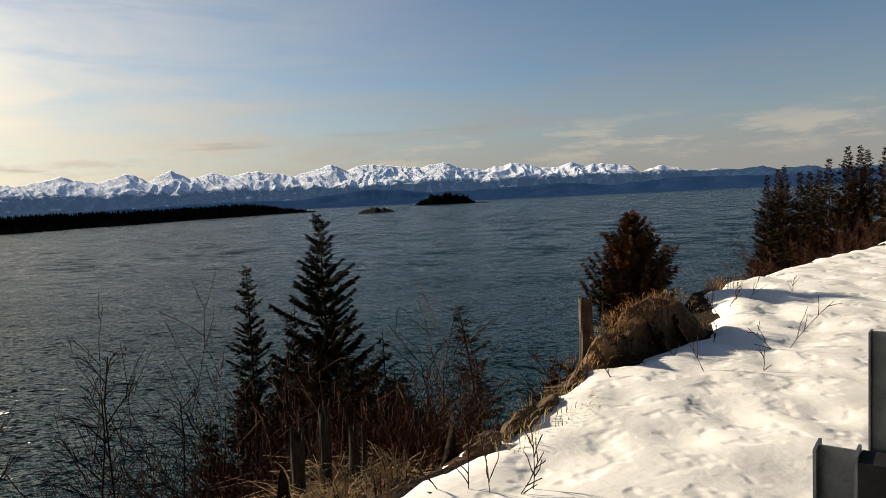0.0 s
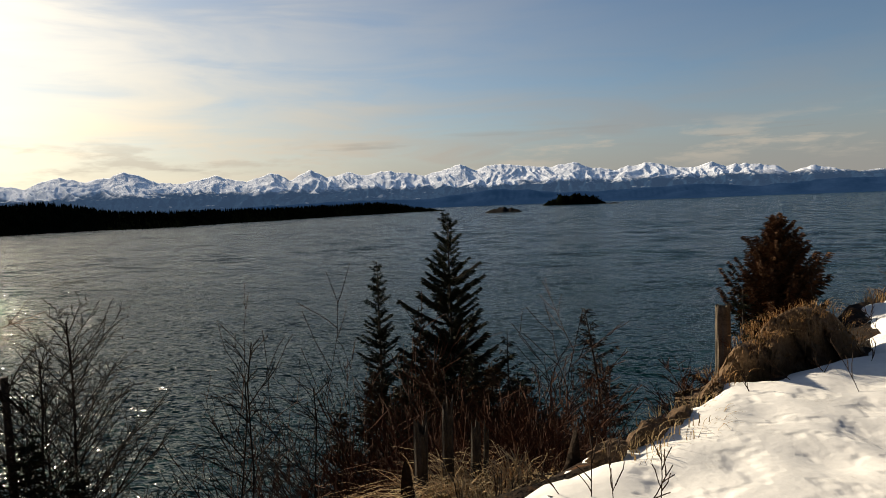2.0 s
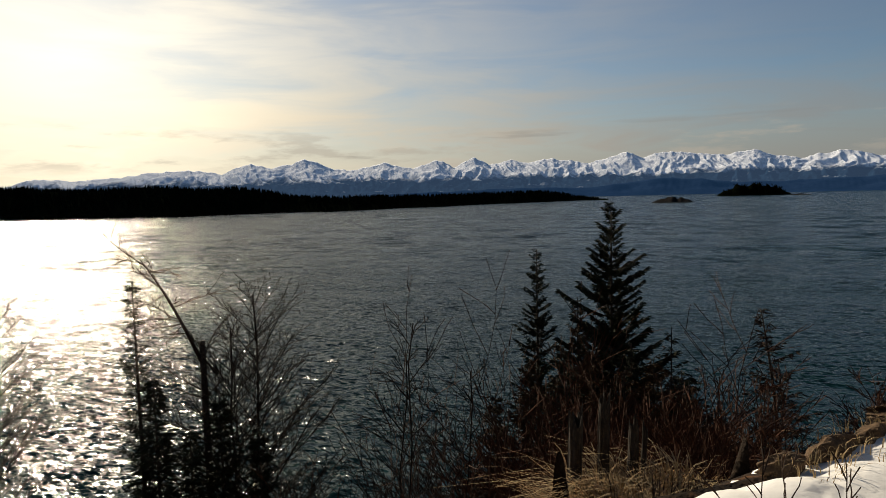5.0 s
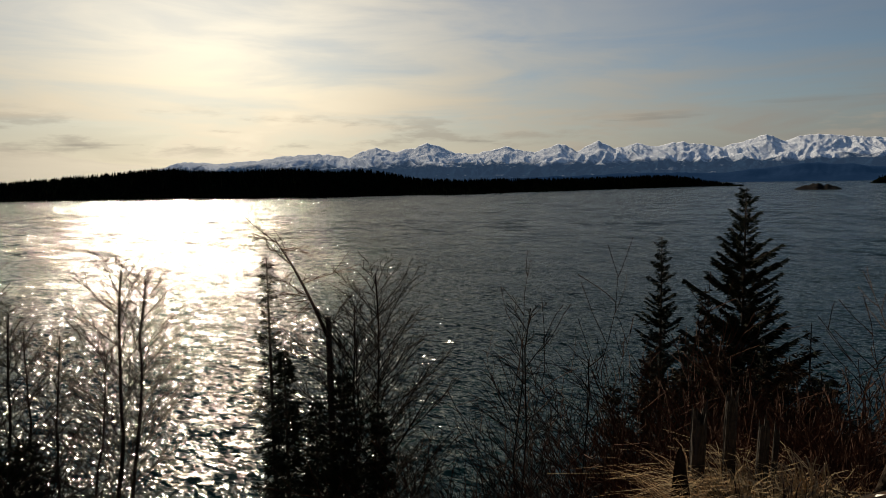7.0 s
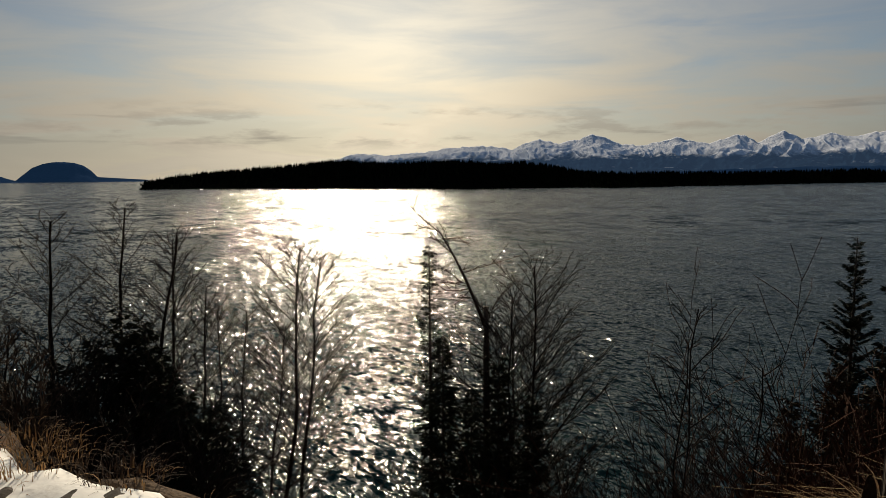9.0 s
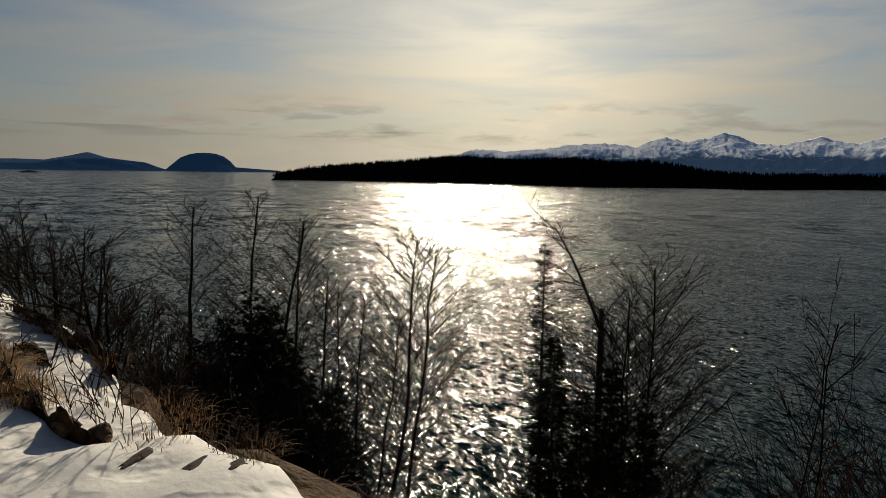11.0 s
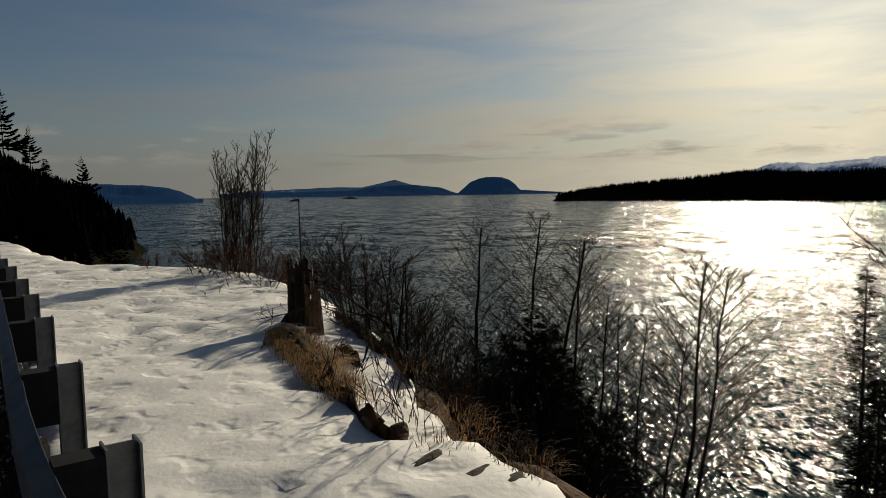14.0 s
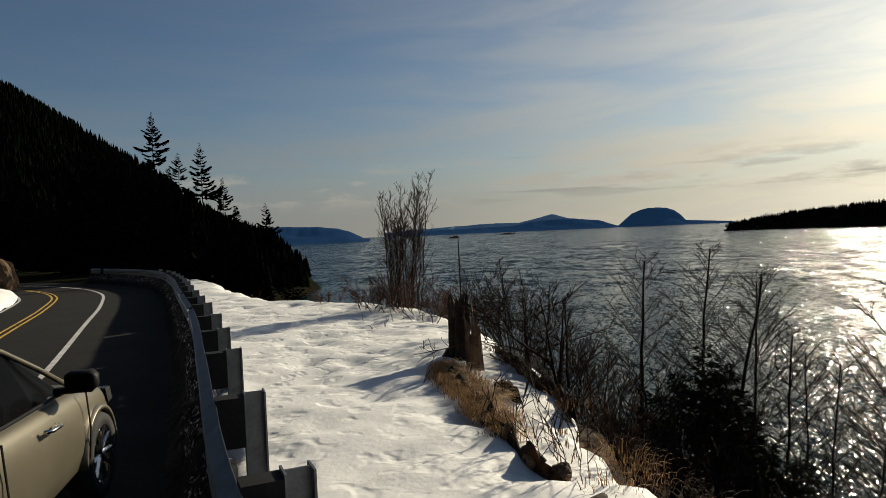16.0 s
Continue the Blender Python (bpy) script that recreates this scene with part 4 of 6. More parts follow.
    for k in range(16):
        s = rng.uniform(0.15, 1.0)
        i = min(7, int(s * 8))
        grow(limb, rng, pts[i].lerp(pts[i + 1], s * 8 - i), (rng.uniform(-1, 1), rng.uniform(-1, 1), rng.uniform(-0.3, 0.6)), rng.uniform(0.3, 0.9), 0.009, 1, 2, (0, 4), 0.2, 3, tips)
    for k in range(26):
        z = h * rng.uniform(0.3, 0.98)
        grow(limb, rng, (0, 0, z), (rng.uniform(-1, 1), rng.uniform(-1, 1), 0.5), rng.uniform(0.5, 1.4), 0.012, 1, 2, (0, 6), 0.3, 3, tips)
    part("trunk", trunk, BARK, snag, smooth=True)
    part("limb", limb, TWIG, snag)
    # row of spruces on the headland along the road
    rng = random.Random(91)
    for k in range(16):
        az = -25.6 - 0.78 * k + rng.uniform(-0.3, 0.3)
        d = 58 - 0.5 * k + rng.uniform(-6, 6)
        el = 0.3 + 0.20 * k + rng.uniform(-0.7, 0.7)
        p, h = rooted(az, d, el)
        spruce(p, max(h, 3), 0.16 * max(h, 3) + 0.4, 100 + k, "dark brownish spruce in a row on the headland", BROWN_NEEDLE, gap=0.30, thin=1.0, clear=0.04, twig=0.6, grain=2.0)
    # skyline trees on the wooded spur
    for az, el, d, seed in ((119.2, 10.3, 240, 131), (117.4, 7.2, 250, 132), (115.7, 8.0, 235, 133), (114.1, 5.2, 235, 134), (110.8, 3.1, 230, 135)):
        p, h = rooted(az, d, el)
        top = EYE + d * math.tan(radians(el))
        hh = 20.0
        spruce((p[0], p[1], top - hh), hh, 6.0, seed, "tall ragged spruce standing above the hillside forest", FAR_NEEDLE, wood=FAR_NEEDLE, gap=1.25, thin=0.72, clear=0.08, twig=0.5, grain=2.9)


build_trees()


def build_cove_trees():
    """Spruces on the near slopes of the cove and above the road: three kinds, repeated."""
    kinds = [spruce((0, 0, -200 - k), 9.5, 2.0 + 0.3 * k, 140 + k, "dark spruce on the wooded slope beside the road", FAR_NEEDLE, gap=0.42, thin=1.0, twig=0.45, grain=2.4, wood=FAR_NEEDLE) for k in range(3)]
    rng = random.Random(17)
    left, tries, used = 130, 0, [False] * 3
    while left and tries < 4000:
        tries += 1
        x, y = at(rng.uniform(108.6, 150), rng.uniform(34, 150))
        e = float(distance(np.array([x]), np.array([y]), EDGE_LINE)[0])
        r = -float(distance(np.array([x]), np.array([y]), RAIL_LINE)[0])
        if e > 12 or (-1.5 < r < 13) or (e < -3 and r < 0):
            continue
        z = gz(x, y) - 0.3
        az = math.degrees(math.atan2(-x, y)) % 360
        line = np.interp(az, (108.7, 109.5, 111.8, 113.9, 116.8, 119.6, 121.9, 124.9, 129, 150), (-2.5, -0.5, 0.8, 2.2, 4.2, 6.6, 8.4, 9.8, 11.4, 16))
        size = min(rng.uniform(0.7, 1.25), (EYE + math.hypot(x, y) * math.tan(radians(line)) - z) / 9.5)
        if size < 0.3:
            continue
        m = pose(x, y, z, 0, 0, rng.uniform(0, 360)) @ Matrix.Scale(size, 4)
        k = left % 3
        if used[k]:
            copy_thing(kinds[k], m)
        else:
            kinds[k].matrix_world, used[k] = m, True
        left -= 1


build_cove_trees()


# ---- thickets and shrubs on the bank ----
def thicket(place, width, height, stems, seed, label, mat, name="thicket"):
    rng = random.Random(seed)
    ob = thing(name, label, "shrub", place)
    tips = []
    for _ in range(stems):
        wood = Shape()
        a, r = rng.uniform(0, 6.283), width * 0.5 * math.sqrt(rng.random())
        x, y = math.cos(a) * r, math.sin(a) * r
        z = gz(place[0] + x, place[1] + y) - place[2] - 0.05
        grow(wood, rng, (x, y, z), (rng.uniform(-0.8, 0.8), rng.uniform(-0.8, 0.8), 1), height * rng.uniform(0.40, 1.05), 0.011, 1, 3, (0, 9, 4), 0.25, 3, tips)
        part("stem", wood, mat, ob)
    return ob


def build_thickets():
    red, grey = "tangled reddish-brown bare shrubs on the bank", "dense dark leafless thicket on the bank"
    for az, d, w, h, n, mat, label in (
            (10, 8.9, 2.2, 2.0, 90, RED_TWIG, red), (6, 8.7, 2.0, 1.9, 70, RED_TWIG, red),
            (2, 7.6, 1.6, 1.1, 40, RED_TWIG, red), (38, 8.0, 2.4, 1.5, 50, TWIG, grey), (12.5, 6.8, 1.5, 1.2, 40, RED_TWIG, red),
            (-10.5, 9.6, 1.2, 1.4, 35, RED_TWIG, red), (-5.2, 9.4, 1.2, 0.9, 22, TWIG, grey), (-22, 16.5, 2.2, 1.1, 40, RED_TWIG, red), (-25, 30, 7.0, 3.4, 90, RED_TWIG, red), (-30, 34, 8.0, 3.6, 90, RED_TWIG, red),
            (76, 9.6, 2.2, 1.6, 40, TWIG, grey), (72, 9.2, 2.2, 1.3, 40, TWIG, grey), (80, 10.0, 2.2, 1.3, 30, TWIG, grey), (84, 10.2, 2.0, 1.3, 20, DARK_TWIG, grey), (87.5, 10.8, 1.8, 1.3, 16, DARK_TWIG, grey), (81.5, 9.6, 1.8, 1.2, 18, DARK_TWIG, grey),
            (91, 12.2, 1.8, 1.2, 14, DARK_TWIG, grey), (66, 9.0, 2.2, 1.2, 50, TWIG, grey), (62, 6.2, 2.0, 0.9, 40, TWIG, grey), (67, 6.4, 2.0, 1.0, 45, TWIG, grey), (71, 6.6, 2.0, 1.1, 45, TWIG, grey), (75, 7.2, 2.0, 0.9, 40, TWIG, grey), (79, 8.0, 2.0, 0.8, 26, TWIG, grey), (56, 6.5, 2.0, 0.8, 36, TWIG, grey), (50, 9.2, 2.0, 1.8, 55, TWIG, grey), (46, 9.0, 2.0, 1.8, 55, TWIG, grey), (42, 9.2, 2.0, 1.8, 55, TWIG, grey),
            (99.2, 17.0, 2.4, 1.2, 50, RED_TWIG, red), (103, 20, 3.0, 0.6, 40, RED_TWIG, red), (95.8, 15, 2.0, 0.9, 34, RED_TWIG, red), (107.5, 26, 4.0, 2.0, 60, RED_TWIG, red)):
        x, y = at(az, d)
        thicket((x, y, gz(x, y)), w, h, n, int(az * 10 + 400), label, mat)
    # low dark young conifers that fill the foot of the bank
    for az, d, el, s in ((75.0, 9.5, -10.2, 1.0), (73.4, 9.6, -11.2, 1.0), (77.0, 10.0, -12.2, 0.9), (70.6, 8.5, -16.8, 0.9), (68.3, 8.2, -17.8, 0.9), (72.2, 9.0, -14.2, 0.9), (79.6, 10.0, -13.6, 0.8),
                         (48.9, 8.8, -13.8, 0.9), (44.0, 8.8, -15.4, 0.9), (41.0, 8.8, -18.6, 0.8), (46.4, 8.6, -18.0, 0.8), (9, 9.8, -12.5, 1.4), (14.6, 9.8, -13.0, 1.3), (5.0, 9.6, -14.5, 1.0)):
        p, h = rooted(az, d, el)
        spruce(p, max(h, 0.8), s, int(az * 7), "low dark young spruce on the bank", gap=0.17, thin=1.0, grain=1.5)
    # browned undergrowth below the tall spruces
    for az, d, el, w in ((17.5, 9.4, -14.0, 1.2), (15.2, 8.8, -15.5, 1.2), (12.2, 8.8, -13.2, 1.3), (9.6, 8.6, -14.8, 1.2), (7.2, 9.0, -13.6, 1.1), (4.4, 8.8, -15.6, 1.0), (20.5, 8.8, -16.8, 1.0), (2.4, 8.6, -17.4, 0.9)):
        p, h = rooted(az, d, el)
        spruce(p, max(h, 0.8), w, int(az * 13), "browned young spruce among bare shrubs", BROWN_NEEDLE, gap=0.15, thin=0.9, grain=1.1, twig=1.6)
    for az, d, el in ((12.9, 6.4, -20.6), (10.6, 6.5, -19.8), (7.4, 6.4, -19.6), (5.2, 6.6, -19.4), (15.4, 6.6, -20.2), (3.0, 6.9, -19.2)):
        p, h = rooted(az, d, el)
        thicket(p, 1.1, max(h, 0.5), 45, int(az * 17), red, RED_TWIG)
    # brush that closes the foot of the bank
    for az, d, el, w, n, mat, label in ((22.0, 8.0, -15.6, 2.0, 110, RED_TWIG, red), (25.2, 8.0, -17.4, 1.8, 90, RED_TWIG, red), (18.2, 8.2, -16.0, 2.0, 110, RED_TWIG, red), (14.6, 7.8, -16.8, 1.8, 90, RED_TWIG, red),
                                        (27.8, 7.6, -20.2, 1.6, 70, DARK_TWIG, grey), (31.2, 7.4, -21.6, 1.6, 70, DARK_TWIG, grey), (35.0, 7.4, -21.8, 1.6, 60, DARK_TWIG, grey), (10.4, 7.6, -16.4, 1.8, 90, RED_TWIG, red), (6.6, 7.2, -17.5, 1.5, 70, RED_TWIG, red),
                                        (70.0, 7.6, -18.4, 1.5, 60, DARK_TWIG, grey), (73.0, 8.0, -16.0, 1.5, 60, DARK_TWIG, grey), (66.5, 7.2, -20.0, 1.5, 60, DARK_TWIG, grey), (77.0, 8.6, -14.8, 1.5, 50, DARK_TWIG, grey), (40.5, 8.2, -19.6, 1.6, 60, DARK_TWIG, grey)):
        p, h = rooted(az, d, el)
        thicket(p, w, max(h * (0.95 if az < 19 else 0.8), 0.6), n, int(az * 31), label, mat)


build_thickets()


# ---- rocks, stumps, grass ----
def boulder(place, size, seed, label, mat=None, name="boulder", rough=0.22, turn=0.0, cuts=3):
    bm = bmesh.new()
    bmesh.ops.create_icosphere(bm, subdivisions=cuts, radius=1.0)
    off = Vector((seed * 3.1, seed * 1.7, seed * 0.9))
    for v in bm.verts:
        n = v.co.normalized()
        k = 1 + rough * noise.noise(n * 1.3 + off) * 1.6 + rough * 0.6 * noise.noise(n * 3.1 + off) + rough * 0.35 * noise.noise(n * 7.0 + off)
        # broken flat faces
        for j in range(5):
            f = Vector((math.sin(seed + j * 2.1), math.cos(seed * 1.3 + j * 1.7), math.sin(seed * 0.7 + j)))
            f.normalize()
            k = min(k, 0.80 / max(0.25, n.dot(f)) if n.dot(f) > 0.3 else k)
        v.co = Vector((n.x * size[0], n.y * size[1], n.z * size[2])) * k
    me = bpy.data.meshes.new(name)
    bm.to_mesh(me)
    bm.free()
    me.materials.append(mat or ROCK)
    ob = new(name, me)
    ob.matrix_world = pose(*place, 0, 0, turn)
    return tagged(ob, label, "rock")


def grass(name, spots, blades, low, high, seed, label, mat=None, lean=(0, 0), spread=0.25, width=0.0045):
    """Long dry blades that arch over, in tufts."""
    rng = random.Random(seed)
    s = Shape()
    for x, y, z in spots:
        for _ in range(blades):
            a, r = rng.uniform(0, 6.283), spread * math.sqrt(rng.random())
            b = Vector((x + math.cos(a) * r, y + math.sin(a) * r, z - 0.03))
            out = Vector((math.cos(a) + lean[0] + rng.gauss(0, 0.4), math.sin(a) + lean[1] + rng.gauss(0, 0.4), 0)) * rng.uniform(0.35, 1.0)
            h = rng.uniform(low, high)
            side = Vector((-out.y, out.x, 0.1)).normalized() * width * rng.uniform(0.6, 1.4)
            last = None
            for k in range(5):
                t = k / 4
                p = b + out * (h * t * t * 0.8) + Vector((0, 0, h * (t - 0.55 * t * t * t)))
                w = side * (1 - 0.85 * t)
                if last is not None:
                    s.quad(last[0], last[1], p + w, p - w)
                last = (p - w, p + w)
    ob = mesh_object(name, s.v, s.f, mat or DRY_GRASS)
    return tagged(ob, label, "grass", kind="stuff")


def stump(place, height, radius, seed, label, name="tree_stump", lean=(0, 0), jag=0.25, mat=None):
    rng = random.Random(seed)
    ob = thing(name, label, "stump", place)
    s = Shape()
    rings, n = [], 30
    prof = [1 + 0.16 * noise.noise(Vector((2.2 * math.cos(6.283 * k / n), 2.2 * math.sin(6.283 * k / n), seed))) + rng.uniform(-0.07, 0.07) for k in range(n)]
    tops = [jag * (1.6 * noise.noise(Vector((2.6 * math.cos(6.283 * k / n), 2.6 * math.sin(6.283 * k / n), seed + 5.5))) - 0.25 + rng.uniform(-0.35, 0.25)) for k in range(n)]
    for t in (0.0, 0.06, 0.14, 0.25, 0.38, 0.5, 0.62, 0.74, 0.86, 1.0):
        r = radius * (1 + 0.75 * (1 - min(t / 0.3, 1)) ** 2) * (1 - 0.14 * t)
        row = []
        for k in range(n):
            a = 6.283 * k / n
            q = r * prof[k] * (1 + 0.16 * noise.noise(Vector((3 * math.cos(a), 3 * math.sin(a), t * 4 + seed))))
            row.append((math.cos(a) * q + lean[0] * t, math.sin(a) * q + lean[1] * t, height * t * (1 + tops[k] * t * t) - (0.15 if t == 0 else 0)))
        rings.append(row)
    inner = [(x * 0.45 + lean[0] * 0.55, y * 0.45 + lean[1] * 0.55, z - 0.10 * height) for x, y, z in rings[-1]]
    s.loft(rings + [inner])
    part("bole", s, mat or WEATHERED, ob)
    return ob


def old_stump(place, height, radius, seed):
    """A rotten trunk broken off in splinters, with flaring roots."""
    rng = random.Random(seed)
    ob = thing("tree_stump", "large dark rotten tree stump with a splintered top", "stump", place)
    bole, n = Shape(), 40
    ribs = [1 + 0.20 * noise.noise(Vector((3.0 * math.cos(6.283 * k / n), 3.0 * math.sin(6.283 * k / n), seed))) + rng.uniform(-0.09, 0.09) for k in range(n)]
    cut = [rng.uniform(-0.10, 0.02) + 0.10 * noise.noise(Vector((2.0 * math.cos(6.283 * k / n), 2.0 * math.sin(6.283 * k / n), seed + 3.0))) for k in range(n)]
    rings = []
    for t in [k / 13 for k in range(14)]:
        flare = 1 + 0.55 * max(0.0, 1 - t / 0.35) ** 2
        ring = []
        for k in range(n):
            a = 6.283 * k / n
            q = radius * ribs[k] * flare * (1 + 0.13 * noise.noise(Vector((3 * math.cos(a), 3 * math.sin(a), t * 5 + seed)))) * (1 - 0.08 * t)
            ring.append((math.cos(a) * q, math.sin(a) * q * 0.85, height * (t + cut[k] * t ** 4)))
        rings.append(ring)
    bole.loft(rings + [[(x * 0.5, y * 0.5, z - 0.12) for x, y, z in rings[-1]]])
    part("bole", bole, DARK_BARK, ob)
    for k in range(7):
        a, r = rng.uniform(0, 6.283), radius * rng.uniform(0.35, 0.85)
        b = Vector((math.cos(a) * r, math.sin(a) * r * 0.85, height * 0.86))
        spike = Shape()
        spike.tube([b, b + Vector((rng.uniform(-0.03, 0.03), rng.uniform(-0.03, 0.03), height * rng.uniform(0.10, 0.24)))], [rng.uniform(0.018, 0.04), 0.003], 5)
        part("splinter", spike, DARK_BARK, ob)
    for k in range(5):
        a = 1.2566 * k + rng.uniform(-0.4, 0.4)
        d = Vector((math.cos(a), math.sin(a), 0))
        root = Shape()
        root.tube([d * radius * 0.7 + Vector((0, 0, 0.42)), d * radius * 1.35 + Vector((0, 0, 0.27)), d * radius * 2.1 + Vector((0, 0, 0.10))], [0.075, 0.06, 0.03], 7)
        part("root", root, DARK_BARK, ob)
    return ob


def earth_step(name, path, widths, heights, seed, label, base=-0.30):
    """A step of bare earth and turf that breaks through the snow along a line."""
    line = smooth_line(np.array(path), 0.05)
    n, cols = len(line), 15
    u = np.linspace(0, 1, n)
    w, h = np.interp(u, np.linspace(0, 1, len(widths)), widths), np.interp(u, np.linspace(0, 1, len(heights)), heights)
    t = np.gradient(line, axis=0)
    t /= np.hypot(t[:, 0], t[:, 1])[:, None]
    verts = []
    for i in range(n):
        end = min(1.0, u[i] / 0.06, (1 - u[i]) / 0.06)
        for k in range(cols):
            q = 2 * k / (cols - 1) - 1
            x, y = line[i, 0] + t[i, 1] * w[i] * q, line[i, 1] - t[i, 0] * w[i] * q
            r = noise.hetero_terrain(Vector((x * 3.2, y * 3.2, seed)), 0.8, 2.1, 5, 0.6) - 0.6
            z = base + (h[i] * end - base) * (1 - abs(q) ** 2.6) + 0.07 * r * (1 - q * q) * end
            verts.append((x, y, z - 0.10 * max(q, 0)))
    ob = mesh_object(name, verts, grid_faces(n, cols), EARTH, True)
    return tagged(ob, label, "earth")


def on_line(az, el, z=0.0):
    """The place at height z seen at that bearing and elevation."""
    d = (z - EYE) / math.tan(radians(el))
    return (*at(az, d), z)


def outcrop_top(az):
    """Distance of the rock's face and height of its brow, by bearing."""
    d = np.interp(az, (-21.4, -19.7, -15.5, -13.0, -9.5, -6.6), (9.5, 9.2, 8.2, 7.45, 6.75, 6.35))
    el = np.interp(az, (-21.4, -20.6, -19.4, -18.0, -15.3, -13.6, -12.1, -10.6, -9.5, -8.0, -6.6), (-12.2, -10.9, -9.3, -8.5, -10.0, -11.6, -13.2, -15.4, -17.0, -18.6, -20.0))
    return d, max(EYE + (d + 0.25) * math.tan(radians(el)), -0.15)


def build_outcrop():
    """A broken rock face along the edge of the snow, rounded off towards the sea."""
    verts, cols, rows = [], 132, 46
    prof = np.array(((-0.12, -0.6), (-0.06, 0.0), (-0.02, 0.25), (0.0, 0.5), (0.05, 0.75), (0.12, 0.92), (0.26, 1.0), (0.45, 0.97), (0.75, 0.6), (1.1, -0.4), (1.5, -1.8)))
    for j in range(rows):
        u = 10 * (j / (rows - 1)) ** 1.25
        out, f = np.interp(u, range(11), prof[:, 0]), np.interp(u, range(11), prof[:, 1])
        for k in range(cols):
            az = -21.4 + 13.4 * k / (cols - 1)
            d, top = outcrop_top(az)
            z = -0.25 + (top + 0.25) * f
            x, y = at(az, d + out)
            q = Vector((x * 1.5 + z * 0.6, y * 1.5, z * 1.9))
            n = noise.hetero_terrain(q * 1.4, 0.8, 2.2, 6, 0.6) - 0.7
            c = noise.cell(Vector((x * 2.3 + z * 1.2, y * 2.3 - z * 0.7, z * 2.6 + x * 0.8))) - 0.5
            x, y = at(az, d + out - 0.16 * n - 0.14 * c)
            verts.append((x, y, z + 0.07 * n + 0.04 * c))
    rock = thing("rock_outcrop", "brown fractured rock outcrop topped with dry grass", "rock", (0, 0, 0))
    mesh_object("rock", verts, grid_faces(rows, cols), ROCK, False, rock)
    return rock


def build_bank_details():
    # rock outcrop beside the snow
    outcrop = build_outcrop()
    for az, el, size, seed in ((-8.3, -18.2, (0.24, 0.11, 0.13), 8), (-5.9, -19.4, (0.30, 0.12, 0.12), 9), (-2.6, -21.0, (0.24, 0.10, 0.09), 12)):
        p = on_line(az, el, -0.08)
        boulder(p, size, seed, "dark angular boulder at the edge of the snow", turn=49, rough=0.34, cuts=4)
    for az, el, size, seed in ((84.2, -22.3, (0.16, 0.07, 0.05), 14), (79.8, -23.6, (0.17, 0.08, 0.07), 15), (77.0, -24.2, (0.16, 0.09, 0.07), 16), (91.6, -13.7, (0.16, 0.06, 0.07), 18), (88.9, -18.7, (0.15, 0.045, 0.04), 20)):
        p = on_line(az, el, 0.0)
        boulder(p, (size[0] * 1.25, size[1] * 0.8, size[2] * 0.6), seed, "dark stone poking out of the snow", STUB_WOOD, turn=24 if seed > 16 else 95 + seed * 3)
    x, y = at(73.2, 4.6)
    boulder((x, y, -0.42), (0.75, 0.42, 0.28), 19, "flat brown rock slab below the snow edge", turn=30)
    # weathered post on the rock
    x, y = at(-11.7, 9.5)
    stump((x, y, -0.75), 1.18, 0.10, 2, "upright weathered grey broken trunk beside a rock", name="tree_snag", jag=0.05)
    # turf ledge beyond the snow, with cut stubs and long dry grass on it
    ledge = [at(15.0, 4.9), at(12.0, 5.2), at(9.0, 5.35), at(6.0, 5.4), at(3.0, 5.45), at(0.0, 5.6)]
    earth_step("earth_ledge", ledge, (0.15, 0.36, 0.40, 0.38, 0.30, 0.15), (-0.75, -0.52, -0.46, -0.42, -0.40, -0.40), 17.0, "brown turf ledge at the edge of the bank", base=-1.6)
    for az, el, d, r, seed in ((11.5, -16.9, 5.4, 0.052, 21), (13.9, -18.2, 5.25, 0.060, 22), (9.1, -18.5, 5.4, 0.042, 23), (8.2, -18.9, 5.45, 0.022, 24)):
        x, y = at(az, d)
        stump((x, y, -0.85), EYE + d * math.tan(radians(el)) + 0.85, r, seed, "weathered cut stub standing among dry grass", jag=0.08, lean=(0.03, 0), mat=STUB_WOOD)
    # big old stump at the edge of the snow
    x, y = at(95.0, 10.0)
    old_stump((x, y, -0.30), 1.24, 0.19, 31)
    snag = thing("broken_branch", "snapped branch caught on the rotten stump", "branch", (x, y, 0.85), 20)
    s, tips = Shape(), []
    grow(s, random.Random(3), (0.1, 0, 0), (1, 0.1, -0.06), 0.75, 0.035, 1, 2, (0, 5), 0.05, 5, tips)
    part("stick", s, DARK_TWIG, snag)
    x, y = at(93.7, 9.3)
    stump((x, y, -0.28), 0.92, 0.12, 32, "split reddish-brown piece of rotten stump", jag=0.30, lean=(0.05, -0.02), mat=RED_WOOD)
    rng = random.Random(77)
    x, y = at(92.0, 10.2)
    brush = thing("fallen_branches", "fallen bare branches tangled beside the stump", "branches", (x, y, gz(x, y)))
    s, tips = Shape(), []
    for _ in range(16):
        grow(s, rng, (rng.uniform(-0.8, 0.8), rng.uniform(-0.8, 0.8), rng.uniform(0.1, 0.9)), (rng.uniform(-1, 1), rng.uniform(-0.6, 1), rng.uniform(-0.2, 0.25)), rng.uniform(0.7, 1.6), 0.016, 1, 2, (0, 5), 0.1, 3, tips)
    tagged(part("brushwood", s, TWIG, brush), kind="stuff")
    for k in range(34):
        az = rng.uniform(52, 90)
        d = rng.uniform(5.5, 8.5) + max(0, (az - 70) * 0.18)
        x, y = at(az, d)
        stick = thing("fallen_branch", "dead bare branch lying on the bank", "branch", (x, y, gz(x, y) + 0.05), rng.uniform(0, 360))
        s, tips = Shape(), []
        grow(s, rng, (0, 0, 0.05), (1, 0, rng.uniform(0.0, 0.5)), rng.uniform(0.7, 1.9), 0.018, 1, 2, (0, 5), 0.0, 4, tips)
